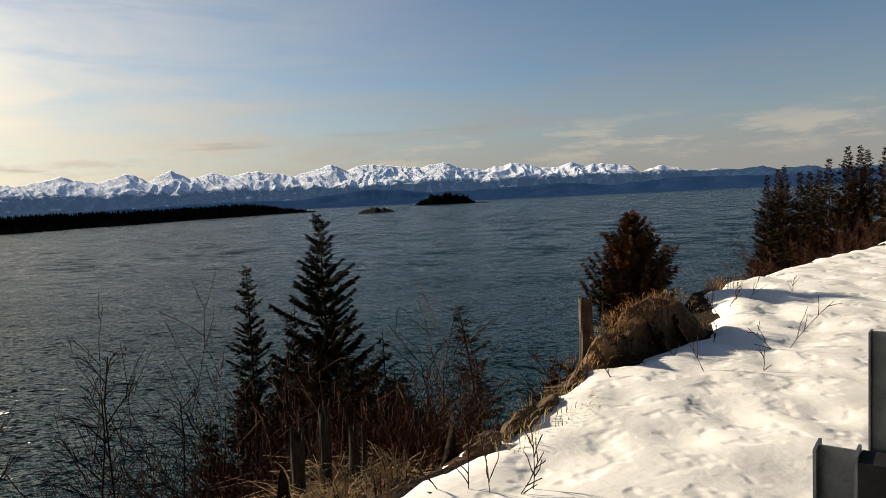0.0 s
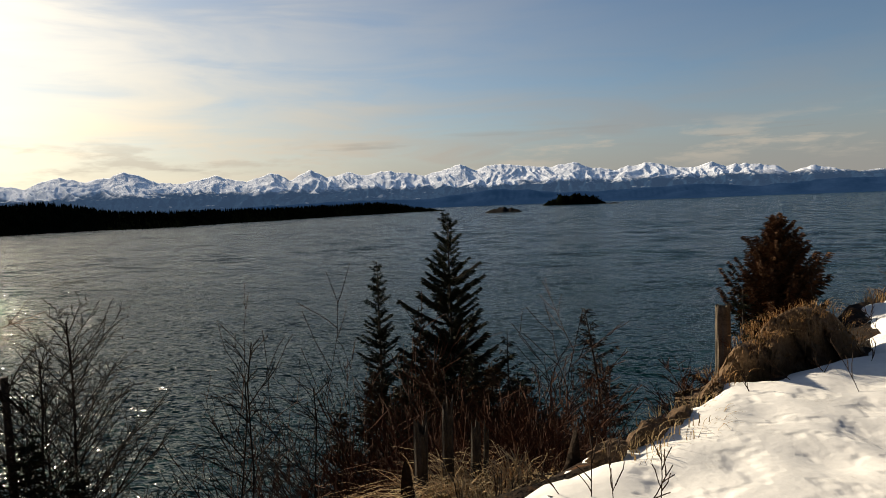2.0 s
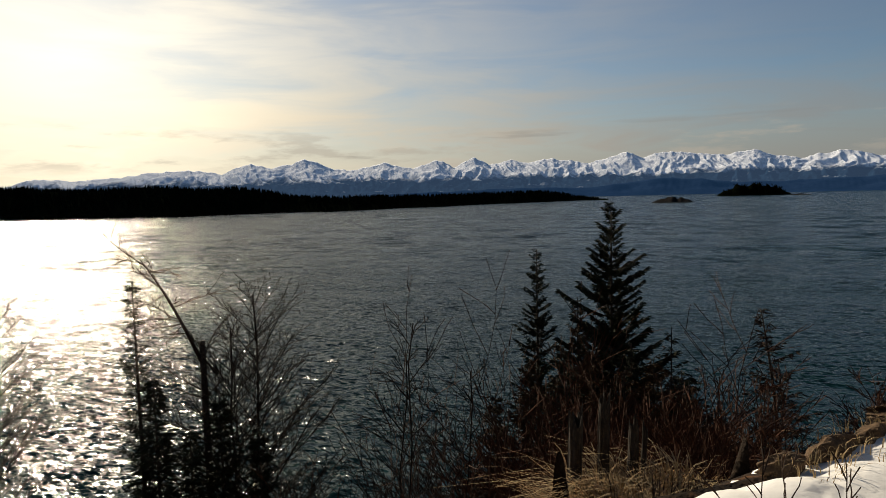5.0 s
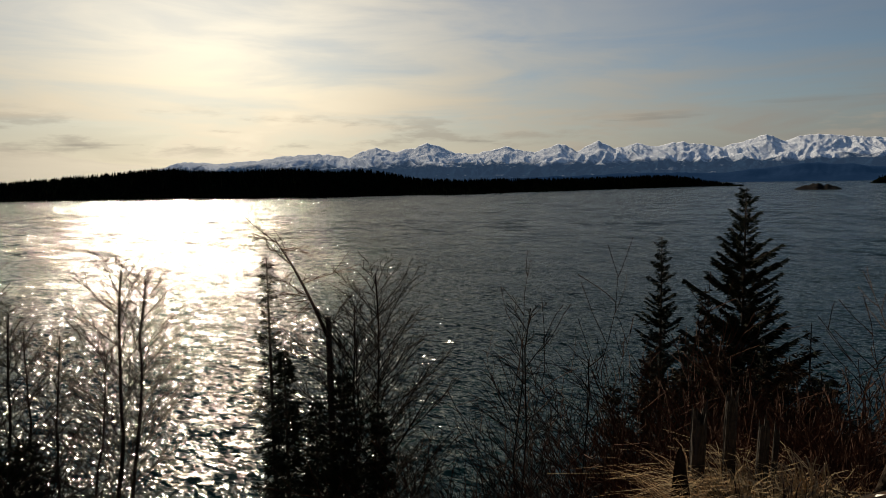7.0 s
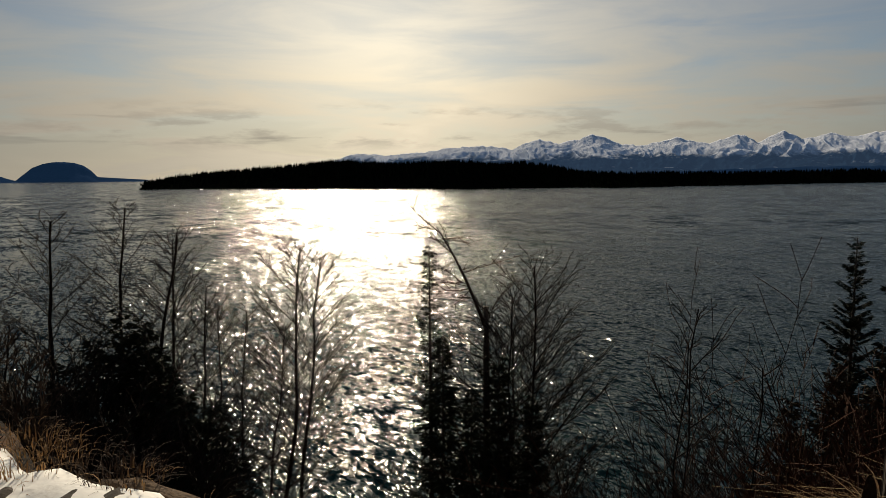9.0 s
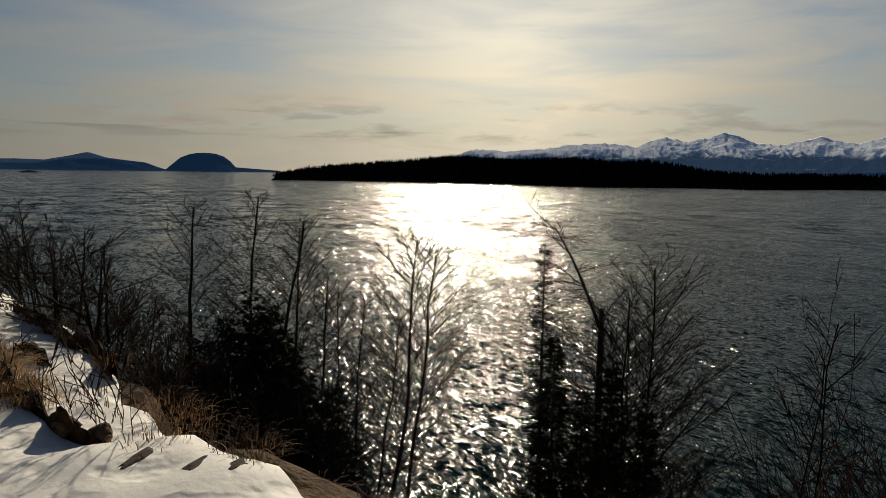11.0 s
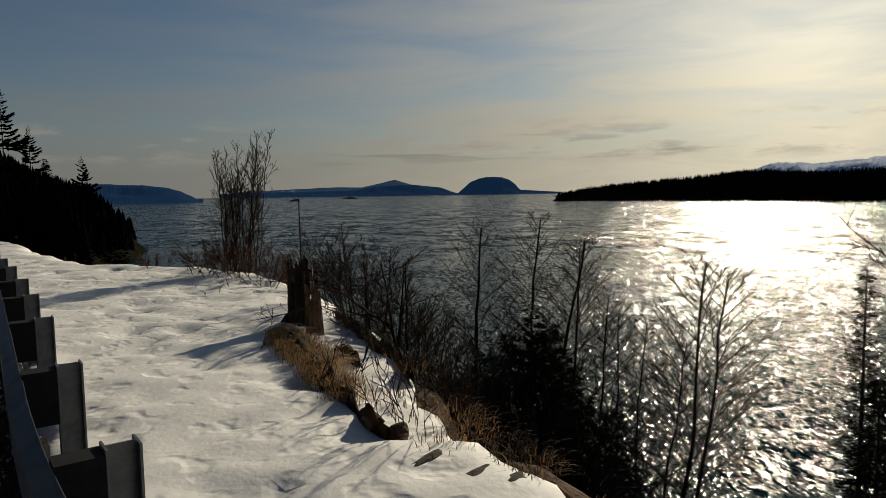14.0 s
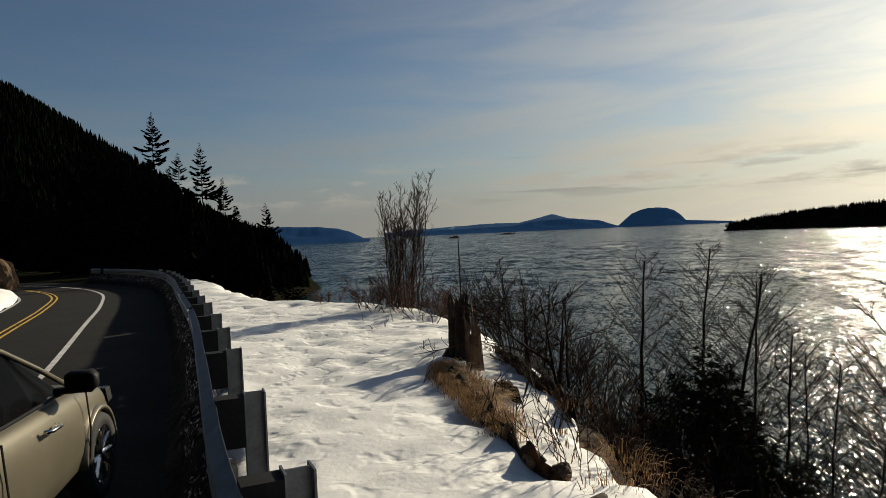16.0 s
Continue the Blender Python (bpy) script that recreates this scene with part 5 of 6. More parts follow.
        part("stick", s, TWIG, stick)
    # dry grass
    def spots(list_of, scatter, n, seed):
        r = random.Random(seed)
        out = []
        for az, el in list_of:
            cx, cy, _ = on_line(az, el, 0.0)
            for _ in range(n):
                x, y = cx + r.uniform(-scatter, scatter), cy + r.uniform(-scatter, scatter)
                out.append((x, y, gz(x, y)))
        return out
    r = random.Random(1)
    clump = [(*at(r.uniform(4.5, 13.5), r.uniform(4.85, 5.40)), r.uniform(-0.62, -0.44)) for _ in range(26)]
    grass("dry_grass", clump, 34, 0.28, 0.66, 2, "long bleached dry grass arching beside the snow", lean=(-0.5, -0.3), spread=0.20, width=0.0060)
    clump = [(*at(r.uniform(6.5, 15.5), r.uniform(4.75, 5.10)), r.uniform(-0.80, -0.55)) for _ in range(24)]
    grass("dry_grass", clump, 30, 0.35, 0.80, 8, "long rusty dead grass standing round the stubs", RUSTY_GRASS, lean=(-0.3, -0.2), spread=0.18, width=0.0055)
    clump = [(*at(r.uniform(0.5, 9.0), r.uniform(5.1, 5.6)), r.uniform(-0.56, -0.42)) for _ in range(22)]
    grass("dry_grass", clump, 24, 0.12, 0.34, 6, "short rusty grass on the turf ledge", RUSTY_GRASS, spread=0.2)
    grass("dry_grass", spots(((-10.5, -16.3), (-9.3, -17.2), (-7.0, -18.6), (-4.0, -20.2)), 0.2, 2, 3), 26, 0.10, 0.24, 4, "short dry grass along the snow edge")
    r = random.Random(19)
    litter = []
    for _ in range(420):
        az = r.choice((r.uniform(48, 97), r.uniform(48, 97), r.uniform(-12, 24)))
        x, y = at(az, r.uniform(4.2, 9.5))
        e = float(distance(np.array([x]), np.array([y]), EDGE_LINE)[0])
        if 0.1 < e < 4.5:
            litter.append((x, y, gz(x, y)))
    fringe, rust = [], []
    rim = smooth_line(EDGE, 0.2)
    rim = rim[(rim[:, 0] < -2.5) & (rim[:, 0] > -17)]
    for _ in range(330):
        i = r.randrange(1, len(rim) - 1)
        t = rim[i + 1] - rim[i - 1]
        out = r.uniform(0.02, 1.5) / math.hypot(*t)
        x, y = rim[i, 0] + t[1] * out, rim[i, 1] - t[0] * out
        (fringe if noise.noise(Vector((x * 0.9, y * 0.9, 4.0))) < 0.22 else rust).append((x, y, gz(x, y)))
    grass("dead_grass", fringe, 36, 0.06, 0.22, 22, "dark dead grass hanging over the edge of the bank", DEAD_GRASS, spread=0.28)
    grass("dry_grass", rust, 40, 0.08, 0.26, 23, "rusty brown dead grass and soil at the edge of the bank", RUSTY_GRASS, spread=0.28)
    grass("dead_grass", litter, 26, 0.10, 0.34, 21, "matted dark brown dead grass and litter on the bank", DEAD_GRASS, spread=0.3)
    tops = []
    r = random.Random(9)
    for _ in range(34):
        a = r.uniform(-20.8, -10.5)
        d, z = outcrop_top(a)
        x, y = at(a, d + r.uniform(0.1, 0.5))
        tops.append((x, y, z - 0.03))
    mat_of_grass = grass("grass_cover", tops, 26, 0.06, 0.20, 5, "matted dry brown grass over a rock", RUSTY_GRASS, lean=(0.1, -0.6), spread=0.22)
    mat_of_grass.parent = outcrop
    del mat_of_grass["category"], mat_of_grass["label"]
    turf = [(-9.25, -1.08), (-8.65, -0.86), (-7.85, -0.61), (-7.05, -0.40), (-6.4, -0.20), (-5.9, -0.07), (-5.45, 0.08), (-5.0, 0.33)]
    earth_step("earth_hummock", turf, (0.08, 0.22, 0.25, 0.18, 0.12, 0.09, 0.07, 0.04), (0.03, 0.08, 0.09, 0.08, 0.06, 0.05, 0.04, 0.02), 3.0, "brown turf and earth step melted out of the snow")
    earth_step("earth_hummock", [(-8.35, -0.28), (-7.9, -0.16), (-7.5, 0.0)], (0.06, 0.13, 0.07), (0.03, 0.11, 0.04), 7.0, "small dark earth hummock melted out of the snow")
    earth_step("earth_hummock", [(-11.2, -0.38), (-10.2, -0.12), (-9.2, 0.16), (-8.3, 0.42), (-7.5, 0.60)], (0.03, 0.05, 0.06, 0.08, 0.04), (-0.04, -0.03, -0.03, -0.03, -0.06), 11.0, "dark earth step with dead grass between snow patches")
    for x, y, size, k in ((-6.08, -0.12, (0.12, 0.08, 0.13), 1), (-5.5, 0.07, (0.18, 0.06, 0.06), 2), (-5.2, 0.31, (0.14, 0.07, 0.06), 3), (-7.85, -0.13, (0.17, 0.09, 0.12), 4)):
        boulder((x, y, 0.02), size, 40 + k, "dark brown rock breaking through the snow", name="boulder", turn=20, rough=0.3)
    line = smooth_line(np.array(turf), 0.03)
    line = line[:int(len(line) * 0.72)]
    tufts = []
    for _ in range(150):
        k = r.randrange(len(line))
        wide = np.interp(k / len(line), (0, 0.2, 0.6, 1.0), (0.08, 0.24, 0.22, 0.12))
        tufts.append((line[k, 0] + r.uniform(-0.1, 0.1), line[k, 1] + r.uniform(-wide, wide), r.uniform(0.02, 0.09)))
    grass("dry_grass", tufts[:105], 46, 0.08, 0.22, 7, "matted tan dry grass over an earth step", TAN_GRASS, lean=(0.7, 0.5), spread=0.16)
    grass("dry_grass", tufts[105:], 46, 0.08, 0.20, 17, "matted rusty dry grass over an earth step", RUSTY_GRASS, lean=(0.7, 0.5), spread=0.16)
    grass("dead_grass", [(-11.0 + 3.4 * k / 50 + r.uniform(-0.1, 0.1), -0.38 + 0.86 * k / 50 + r.uniform(-0.06, 0.06), 0.0) for k in range(40)], 18, 0.06, 0.14, 18, "dark dead grass on an earth step between snow patches", DEAD_GRASS, lean=(0.5, 0.5), spread=0.14)
    grass("dry_grass", spots(((83.0, -19.6), (81.5, -20.0), (85.0, -18.4), (79.0, -21.0), (87.0, -15.0), (76.5, -21.5)), 0.4, 3, 8), 22, 0.08, 0.22, 9, "brown dead grass on the bank below the snow", RUSTY_GRASS)
    grass("dry_grass", spots(((-22.0, -7.0), (-24.0, -6.2), (-20.5, -8.0)), 0.6, 6, 10), 40, 0.2, 0.5, 11, "dry orange-brown grass along the far snow edge", RUSTY_GRASS)


build_bank_details()


# ---- twigs that stand out of the snow ----
def twig(place, height, seed, lean=(0, 0), fan=(0, 4, 2)):
    rng = random.Random(seed)
    ob = thing("twig", "thin bare twig standing out of the snow", "twig", place, group="twigs in the snow")
    s, tips = Shape(), []
    grow(s, rng, (0, 0, -0.06), (lean[0], lean[1], 1), height, 0.0050, 1, 2, fan, 0.1, 4, tips)
    part("stem", s, TWIG, ob)


def build_twigs():
    k = 300
    for az, el, h, lx, ly in ((-22.3, -10.3, 0.42, -0.3, 0), (-21.4, -9.8, 0.45, 0.2, 0), (-23.0, -9.6, 0.4, 0.1, 0), (-23.4, -9.2, 0.38, 0.3, 0), (-21.2, -14.8, 0.62, -0.4, 0.1), (-21.7, -12.6, 0.3, 0.4, 0), (-16.8, -14.3, 0.35, -0.8, 0),
                              (-14.0, -15.6, 0.3, -0.8, 0), (-27.0, -12.8, 0.85, 0.9, 0.2), (-26.4, -12.8, 0.5, -0.9, 0.2), (-25.4, -14.6, 0.3, 0, 0), (-19.0, -13.6, 0.3, -0.6, 0), (-27.5, -8.4, 0.35, 0.3, 0), (-18.0, -9.0, 0.6, 0, 0), (-24.4, -9.0, 0.6, 0.8, 0),
                              (-1.0, -24.6, 0.45, -0.3, 0.1), (-3.0, -24.9, 0.5, 0.1, 0), (-5.0, -25.0, 0.42, 0.5, 0), (-6.5, -24.6, 0.48, 0.1, 0), (1.0, -24.4, 0.35, -0.5, 0),
                              (90.2, -15.8, 0.5, 0, 0), (88.0, -16.6, 0.6, 0, 0), (86.8, -17.6, 0.65, 0.1, 0), (85.4, -18.4, 0.65, 0.1, 0), (91.4, -14.6, 0.45, 0, 0), (92.6, -15.6, 0.45, 0, 0), (89.0, -18.6, 0.4, 0, 0), (86.0, -20.2, 0.55, 0.2, 0), (84.4, -20.0, 0.6, 0.3, 0),
                              (93.4, -16.4, 0.4, 0, 0), (92.1, -17.2, 0.55, 0.1, 0), (90.9, -18.4, 0.5, -0.1, 0), (89.6, -17.4, 0.62, 0.1, 0), (88.4, -19.6, 0.55, 0.2, 0), (87.4, -18.4, 0.7, 0.1, 0), (87.0, -19.6, 0.6, -0.1, 0), (85.9, -18.9, 0.75, 0.15, 0), (85.2, -19.6, 0.7, 0.2, 0), (94.4, -12.8, 0.3, 0, 0), (95.3, -11.9, 0.28, 0, 0), (97.2, -10.4, 0.25, 0, 0), (98.2, -10.0, 0.22, 0, 0), (96.4, -11.2, 0.3, 0.2, 0), (101.4, -8.1, 0.3, 0, 0), (100.6, -7.6, 0.35, 0.3, 0), (103.2, -7.4, 0.2, 0, 0), (98.5, -13.0, 0.5, -0.4, 0.2), (102.4, -8.2, 0.2, 0, 0)):
        k += 1
        x, y, _ = on_line(az, el, 0.0)
        twig((x, y, 0.0), h, k, (lx, ly))


build_twigs()


# ---- guardrail ----
def build_guardrail():
    rail = thing("guardrail", "galvanised steel guardrail on blocked-out posts beside the road", "guardrail", (0, 0, 0))
    line = smooth_line(RAIL, 0.3)
    line = line[line[:, 1] > -22.5]
    s = np.concatenate([[0], np.cumsum(np.hypot(*np.diff(line, axis=0).T))])
    t = np.gradient(line, axis=0)
    t /= np.hypot(t[:, 0], t[:, 1])[:, None]
    sea = np.stack([t[:, 1], -t[:, 0]], -1)
    # the folded beam: depth towards the sea, height
    prof = ((0.010, 0.470), (-0.005, 0.480), (-0.075, 0.520), (-0.078, 0.565), (0.0, 0.605), (0.0, 0.635), (-0.078, 0.675), (-0.075, 0.720), (-0.005, 0.760), (0.010, 0.770))
    length, a = 3.81, 0.0
    while a < s[-1] - 1.0:
        keep = np.where((s >= a - 0.05) & (s <= a + length + 0.12))[0]
        panel = Shape()
        rings = []
        for i in keep:
            lap = 0.004 if i > keep[-1] - 2 else 0.0
            outer = [(line[i, 0] + sea[i, 0] * (d + lap), line[i, 1] + sea[i, 1] * (d + lap), z) for d, z in prof]
            inner = [(line[i, 0] + sea[i, 0] * (d + lap + 0.004), line[i, 1] + sea[i, 1] * (d + lap + 0.004), z) for d, z in reversed(prof)]
            rings.append(outer + inner)
        panel.loft(rings)
        part("rail_panel", panel, STEEL, rail)
        a += length
    # posts: an I-section of steel with a block between it and the beam
    post, block = Shape(), Shape()
    post.box((-0.075, 0.21, -0.5), (0.075, 0.222, 0.82))
    post.box((-0.075, 0.348, -0.5), (0.075, 0.36, 0.82))
    post.box((-0.005, 0.222, -0.5), (0.005, 0.348, 0.82))
    block.box((-0.075, 0.012, 0.44), (0.075, 0.208, 0.80))
    post_mesh, block_mesh = None, None
    right = s[np.argmin(np.hypot(line[:, 0] - 1.80, line[:, 1] - 2.49))]
    left = s[np.argmin(np.hypot(line[:, 0] + 3.05, line[:, 1] + 1.38))]
    stations = [right - 2.5 * k for k in range(0, 9)] + [right + (left - right) * k / 3 for k in (1, 2)] + [left + 1.905 * k for k in range(0, 16)]
    for q in stations:
        if not 0.3 < q < s[-1] - 0.3:
            continue
        i = int(np.argmin(np.abs(s - q)))
        m = Matrix.Translation((line[i, 0], line[i, 1], 0.05 if line[i, 0] > 1.5 else 0.0)) @ Matrix.Rotation(math.atan2(sea[i, 1], sea[i, 0]) - math.pi / 2, 4, "Z")
        if post_mesh is None:
            a, b = part("post", post, STEEL, rail), part("block", block, BLOCK, rail, "dark blocking piece")
            post_mesh, block_mesh = a.data, b.data
        else:
            a, b = new("post", post_mesh), new("block", block_mesh)
            a.parent = b.parent = rail
            tagged(b, "dark blocking piece")
        a.matrix_basis = b.matrix_basis = m
    return rail


build_guardrail()


# ---- dirty snow along the road side of the rail, snow across the road ----
def build_road_snow():
    line = smooth_line(RAIL, 0.06)
    n = len(line)
    r = np.arange(n) * 0.06
    rows = []
    # crest raised to the beam, so that no sun reaches the road under it
    for d, h in ((-0.10, -0.02), (-0.06, 0.40), (0.00, 0.48), (0.06, 0.44), (0.11, 0.36), (0.17, 0.27), (0.23, 0.16), (0.30, 0.07), (0.40, -0.02)):
        w = d + 0.05 * waves2(r, r * 0 + d * 3, 81, 0.9, 4)
        p = offset(line, 1.0) * 0
        p = line + (offset(line, 1.0) - line) * w[:, None]
        z = h + (0.075 * waves2(r, r * 0 + d * 14, 82, 0.42, 4) if h > 0 else 0)
        rows.append(np.column_stack([p, np.full(n, 0) + z]))
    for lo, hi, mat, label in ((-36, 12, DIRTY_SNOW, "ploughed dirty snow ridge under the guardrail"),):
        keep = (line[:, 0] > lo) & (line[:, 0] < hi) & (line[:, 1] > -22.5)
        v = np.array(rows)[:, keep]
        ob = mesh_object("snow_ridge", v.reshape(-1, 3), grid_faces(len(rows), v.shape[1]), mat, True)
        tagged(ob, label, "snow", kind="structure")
    rows = []
    for d, h in ((5.05, -0.02), (5.25, 0.2), (5.9, 0.40), (6.9, 0.60), (8.0, 1.2), (9.4, 2.2)):
        p = offset(RAIL_LINE, d)
        x = np.arange(len(p)) * 0.8
        rows.append(np.column_stack([p, h + 0.12 * waves2(x, x * 0 + d, 83, 5.0, 4)]))
    v = np.array(rows)
    ob = mesh_object("snow_bank_inland", v.reshape(-1, 3), grid_faces(len(rows), v.shape[1]), SNOW, True)
    tagged(ob, "snow bank along the inland side of the road", "snow", kind="structure")


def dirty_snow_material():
    """Old gritty ploughed snow, near-black in colour, with pale icy flecks towards its top."""
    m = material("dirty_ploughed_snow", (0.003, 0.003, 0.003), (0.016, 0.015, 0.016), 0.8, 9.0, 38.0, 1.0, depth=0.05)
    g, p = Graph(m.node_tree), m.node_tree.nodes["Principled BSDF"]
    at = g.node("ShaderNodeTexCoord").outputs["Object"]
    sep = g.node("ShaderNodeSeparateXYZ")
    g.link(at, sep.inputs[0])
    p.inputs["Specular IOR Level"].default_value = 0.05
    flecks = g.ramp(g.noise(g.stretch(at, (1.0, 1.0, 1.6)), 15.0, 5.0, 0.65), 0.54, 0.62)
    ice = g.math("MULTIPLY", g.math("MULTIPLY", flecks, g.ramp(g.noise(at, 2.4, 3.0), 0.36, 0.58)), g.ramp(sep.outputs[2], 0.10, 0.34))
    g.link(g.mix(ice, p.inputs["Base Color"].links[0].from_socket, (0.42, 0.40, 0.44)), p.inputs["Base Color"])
    return m


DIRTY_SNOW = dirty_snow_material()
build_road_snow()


x, y = at(130.2, 40)
boulder((x, y, 0.2), (1.5, 1.1, 1.7), 71, "brown rock outcrop above the snow across the road", name="rock_outcrop", cuts=4, rough=0.32)


# ---- parked car ----
def build_car():
    car = thing("car", "beige-silver parked car with dark windows beside the guardrail", "car", (-3.21, -3.66, 0.0), 197.0)
    stations = ((-2.28, 0.62, 0.46, 0.66), (-2.20, 0.74, 0.34, 0.88), (-1.9, 0.85, 0.25, 0.96), (-1.35, 0.895, 0.22, 0.97), (-0.5, 0.91, 0.20, 0.95), (0.4, 0.91, 0.20, 0.93), (0.95, 0.90, 0.21, 0.92),
                (1.35, 0.885, 0.22, 0.87), (1.8, 0.83, 0.25, 0.80), (2.12, 0.72, 0.32, 0.70), (2.26, 0.55, 0.42, 0.58))
    body = Shape()
    rings = []
    for x, w, lo, hi in stations:
        mid = lo + (hi - lo) * 0.55
        half = [(0.0, lo), (w * 0.80, lo), (w * 0.97, lo + 0.10), (w, mid), (w * 0.985, mid + (hi - mid) * 0.5), (w * 0.94, hi - 0.03), (w * 0.86, hi), (w * 0.4, hi + 0.02), (0.0, hi + 0.025)]
        rings.append([(x, -y, z) for y, z in half] + [(x, y, z) for y, z in reversed(half[1:-1])])
    body.loft(rings)
    shell = part("body", body, CAR_PAINT, car, "beige-silver painted body", True)
    m = shell.modifiers.new("smooth", "SUBSURF")
    m.levels = m.render_levels = 1
    # cabin: glass below, painted roof and pillars over it
    roof = Shape()
    prof = ((-1.95, 0.94, 0.72), (-1.25, 1.34, 0.60), (-0.6, 1.44, 0.585), (0.0, 1.43, 0.58), (0.45, 1.30, 0.60), (1.05, 0.92, 0.70))
    for name, (a, b) in (("rear_window", prof[0:2]), ("windscreen", prof[4:6])):
        pane = Shape()
        pane.quad((a[0], -a[2], a[1]), (b[0], -b[2], b[1]), (b[0], b[2], b[1]), (a[0], a[2], a[1]))
        part(name, pane, GLASS_DARK, car, "dark tinted glass")
    for side in (-1, 1):
        pane = Shape()
        for (xa, za, ya), (xb, zb, yb) in zip(prof[:-1], prof[1:]):
            pane.quad((xa, side * 0.80, 0.90), (xb, side * 0.80, 0.90), (xb, side * yb, zb), (xa, side * ya, za))
        part("side_window", pane, GLASS_DARK, car, "dark tinted glass")
    roof.loft([[(x, -y - 0.01, z - 0.035), (x, -y * 0.93, z + 0.012), (x, 0, z + 0.035), (x, y * 0.93, z + 0.012), (x, y + 0.01, z - 0.035)] for x, z, y in prof[1:5]], close=False)
    part("roof", roof, CAR_PAINT, car, smooth=True)
    for side in (-1, 1):
        pillar = Shape()
        pillar.tube([(1.12, side * 0.79, 0.90), (0.75, side * 0.70, 1.12), (0.45, side * 0.615, 1.29), (0.0, side * 0.60, 1.42), (-0.6, side * 0.60, 1.43), (-1.25, side * 0.62, 1.33), (-1.9, side * 0.74, 0.96)], [0.018] * 7, 6)
        part("pillar", pillar, CAR_PAINT, car, smooth=True)
        sill = Shape()
        sill.tube([(1.05, side * 0.815, 0.925), (0.0, side * 0.835, 0.945), (-1.2, side * 0.82, 0.965)], [0.012] * 3, 6)
        part("window_trim", sill, BLACK_PLASTIC, car)
        post = Shape()
        post.tube([(-0.25, side * 0.83, 0.93), (-0.33, side * 0.60, 1.42)], [0.03, 0.03], 6)
        part("door_post", post, BLACK_PLASTIC, car)
        mirror = Shape()
        mirror.loft([[(x, side * (0.985 + dy * w), 1.02 + dz * h) for dy, dz in ((-1, -0.7), (-0.6, -1), (0.6, -1), (1, -0.5), (1, 0.5), (0.6, 1), (-0.6, 1), (-1, 0.7))] for x, w, h in ((0.66, 0.090, 0.062), (0.70, 0.105, 0.075), (0.78, 0.09, 0.07), (0.86, 0.045, 0.04))])
        mirror.box((0.72, min(side * 0.80, side * 0.93), 0.94), (0.80, max(side * 0.80, side * 0.93), 0.975))
        house = part("mirror", mirror, BLACK_PLASTIC, car, "black door mirror", True)
        face = Shape()
        face.quad((0.657, side * 0.905, 0.965), (0.657, side * 1.07, 0.97), (0.657, side * 1.07, 1.075), (0.657, side * 0.905, 1.08))
        part("mirror_glass", face, GLASS_DARK, house)
        for x in (0.46, -0.72):
            handle = Shape()
            handle.tube([(x, side * 0.905, 0.80), (x - 0.03, side * 0.945, 0.805), (x - 0.18, side * 0.945, 0.81), (x - 0.21, side * 0.905, 0.81)], [0.014] * 4, 6)
            part("door_handle", handle, CHROME, car, "bright door handle", True)
        for x in (1.04, -0.28, -1.30):
            seam = Shape()
            seam.tube([(x, side * 0.900, 0.90), (x, side * 0.922, 0.62), (x + 0.02, side * 0.895, 0.32)], [0.006] * 3, 4)
            part("door_gap", seam, BLACK_PLASTIC, car)
        for x in (1.35, -1.35):
            tyre, rim, arch = Shape(), Shape(), Shape()
            yo = side * 0.90
            ring = []
            for k in range(28):
                a = 6.2832 * k / 28
                ring.append([(x + math.cos(a) * r, yo - side * dy, 0.33 + math.sin(a) * r) for r, dy in ((0.215, 0.0), (0.30, -0.012), (0.325, 0.03), (0.325, 0.17), (0.30, 0.20), (0.215, 0.20))])
            tyre.loft(ring + [ring[0]], close=True, ends=False)
            wheel = part("wheel", tyre, RUBBER, car, "black tyre on a bright alloy rim", True)
            for k in range(10):
                a = 6.2832 * k / 10
                c, q = math.cos(a), math.sin(a)
                rim.tube([(x + c * 0.03, yo - side * 0.03, 0.33 + q * 0.03), (x + c * 0.215, yo - side * 0.005, 0.33 + q * 0.215)], [0.02, 0.013], 4)
            rim.loft([[(x + math.cos(6.2832 * k / 24) * r, yo - side * dy, 0.33 + math.sin(6.2832 * k / 24) * r) for r, dy in ((0.20, 0.01), (0.225, -0.005), (0.225, 0.10), (0.20, 0.10))] for k in range(25)], ends=False)
            part("rim", rim, CHROME, wheel)
            arch.loft([[(x + math.cos(a) * r, yo + side * dy, 0.33 + math.sin(a) * r) for r, dy in ((0.345, -0.02), (0.345, 0.006), (0.372, 0.004), (0.380, -0.05), (0.345, -0.22))] for a in [math.pi * k / 16 for k in range(17)]])
            part("wheel_arch", arch, CAR_PAINT, car, smooth=True)
        lamp = Shape()
        lamp.loft([[(2.02, side * 0.60, 0.60), (2.16, side * 0.60, 0.60), (2.16, side * 0.60, 0.70), (2.02, side * 0.60, 0.72)], [(1.85, side * 0.81, 0.62), (2.00, side * 0.80, 0.62), (1.98, side * 0.79, 0.73), (1.82, side * 0.80, 0.74)]])
        part("headlight", lamp, CHROME, car)


build_car()


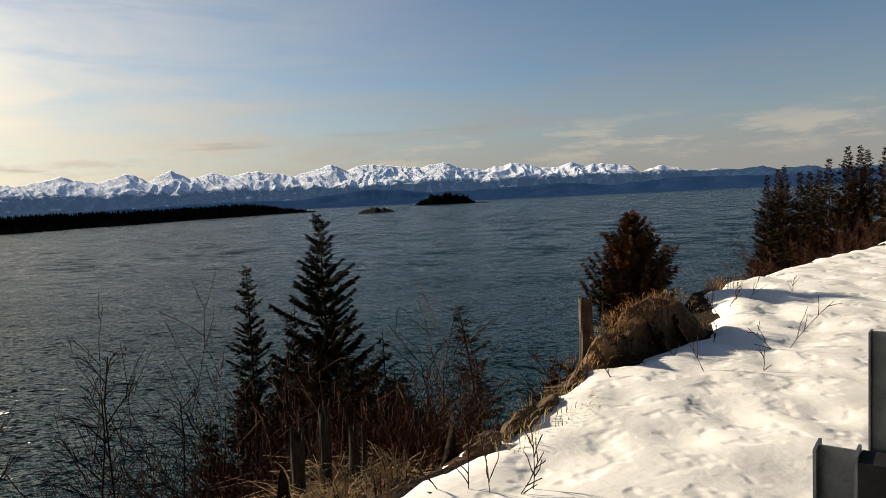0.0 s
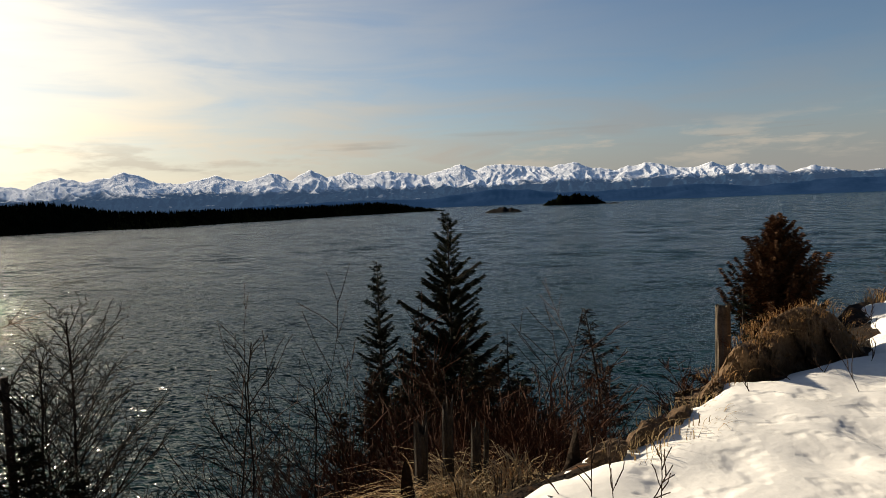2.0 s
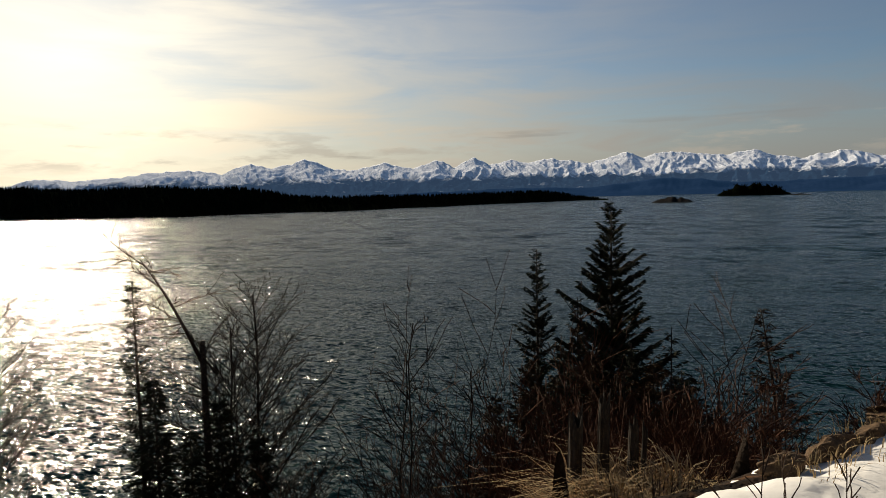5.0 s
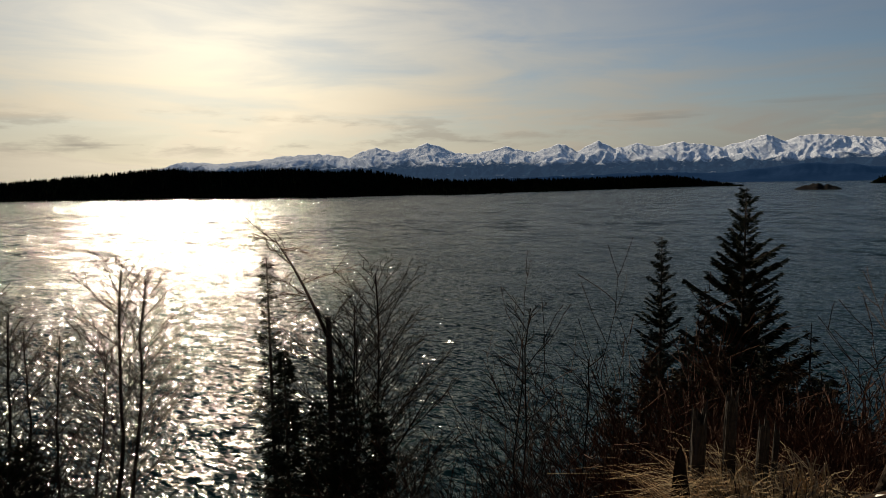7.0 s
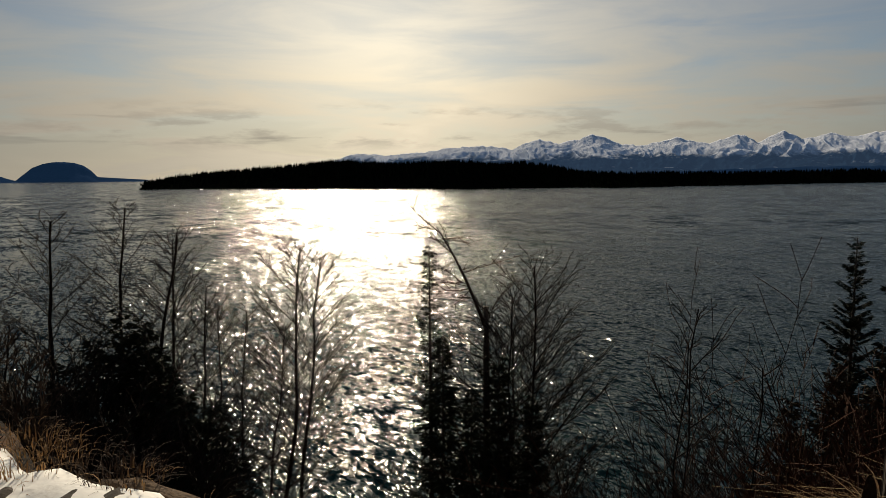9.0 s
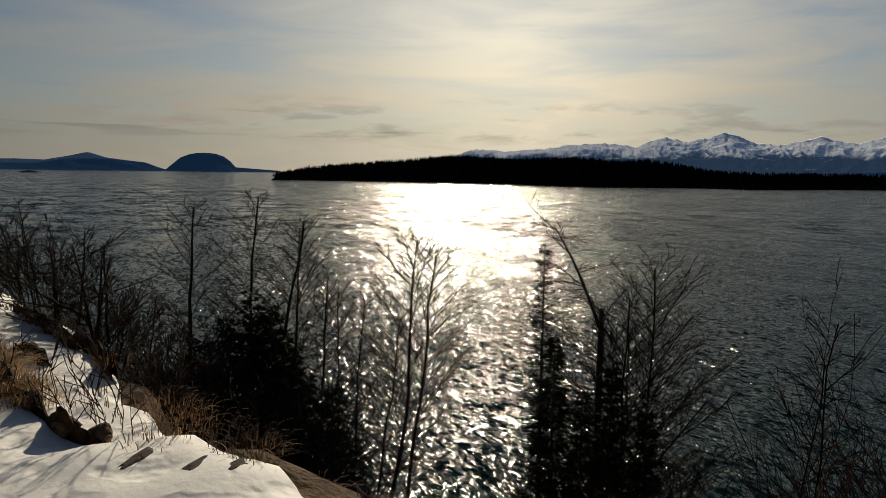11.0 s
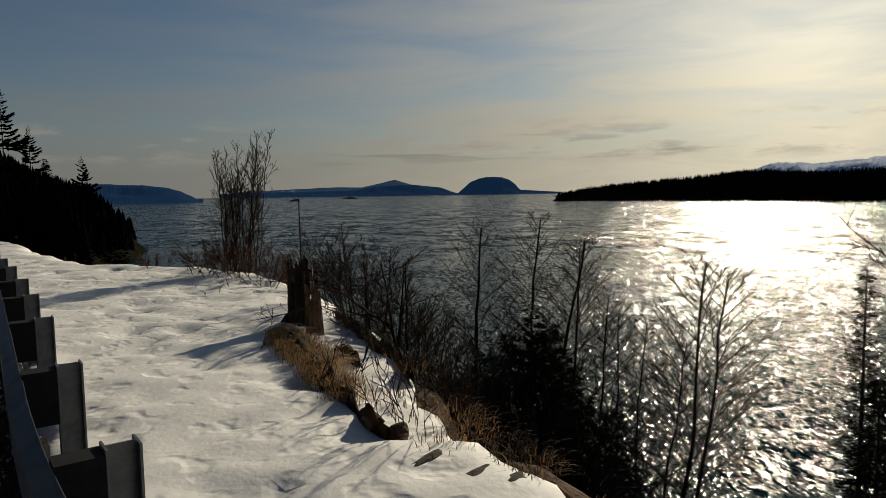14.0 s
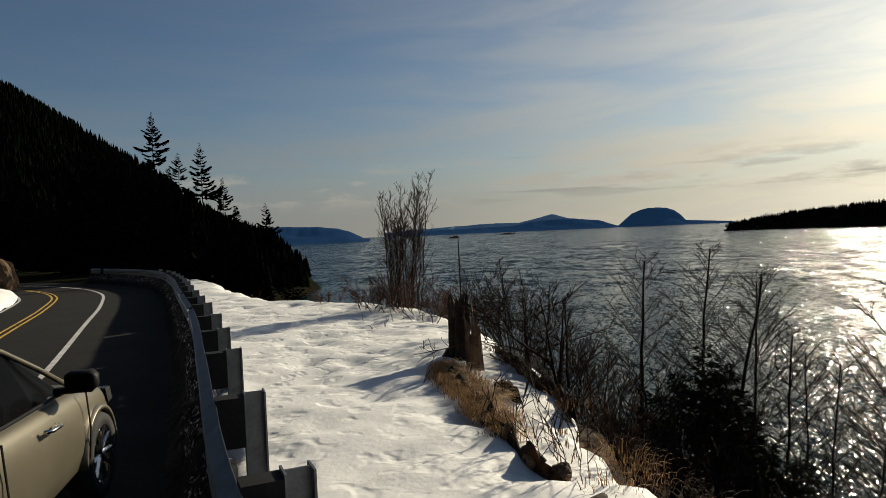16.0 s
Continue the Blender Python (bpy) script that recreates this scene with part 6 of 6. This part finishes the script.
# ---- repeats that belong together ----
GROUPS = {"dark brownish spruce in a row on the headland": "spruces in a row on the headland",
          "bare alder with fine spreading twigs and small cones": "bare alders on the bank",
          "many-stemmed bare alder shrub on the bank": "alder shrubs on the bank",
          "thin bare alder sapling on the bank": "alder saplings on the bank",
          "tall upright clump of thin bare stems": "willow clumps beside the snow",
          "weathered cut stub standing among dry grass": "cut stubs among the grass",
          "dark stone poking out of the snow": "stones in the snow",
          "dark brown rock breaking through the snow": "rocks along the earth step",
          "dark angular boulder at the edge of the snow": "boulders at the snow edge",
          "dead bare branch lying on the bank": "fallen branches on the bank",
          "low dark young spruce on the bank": "young spruces on the bank",
          "browned young spruce among bare shrubs": "browned spruces on the bank",
          "dark spruce on the wooded slope beside the road": "spruces on the wooded slope",
          "tall ragged spruce standing above the hillside forest": "skyline spruces on the hill"}
for ob in scene.objects:
    if ob.parent is None and ob.get("label") in GROUPS:
        tagged(ob, group=GROUPS[ob["label"]])
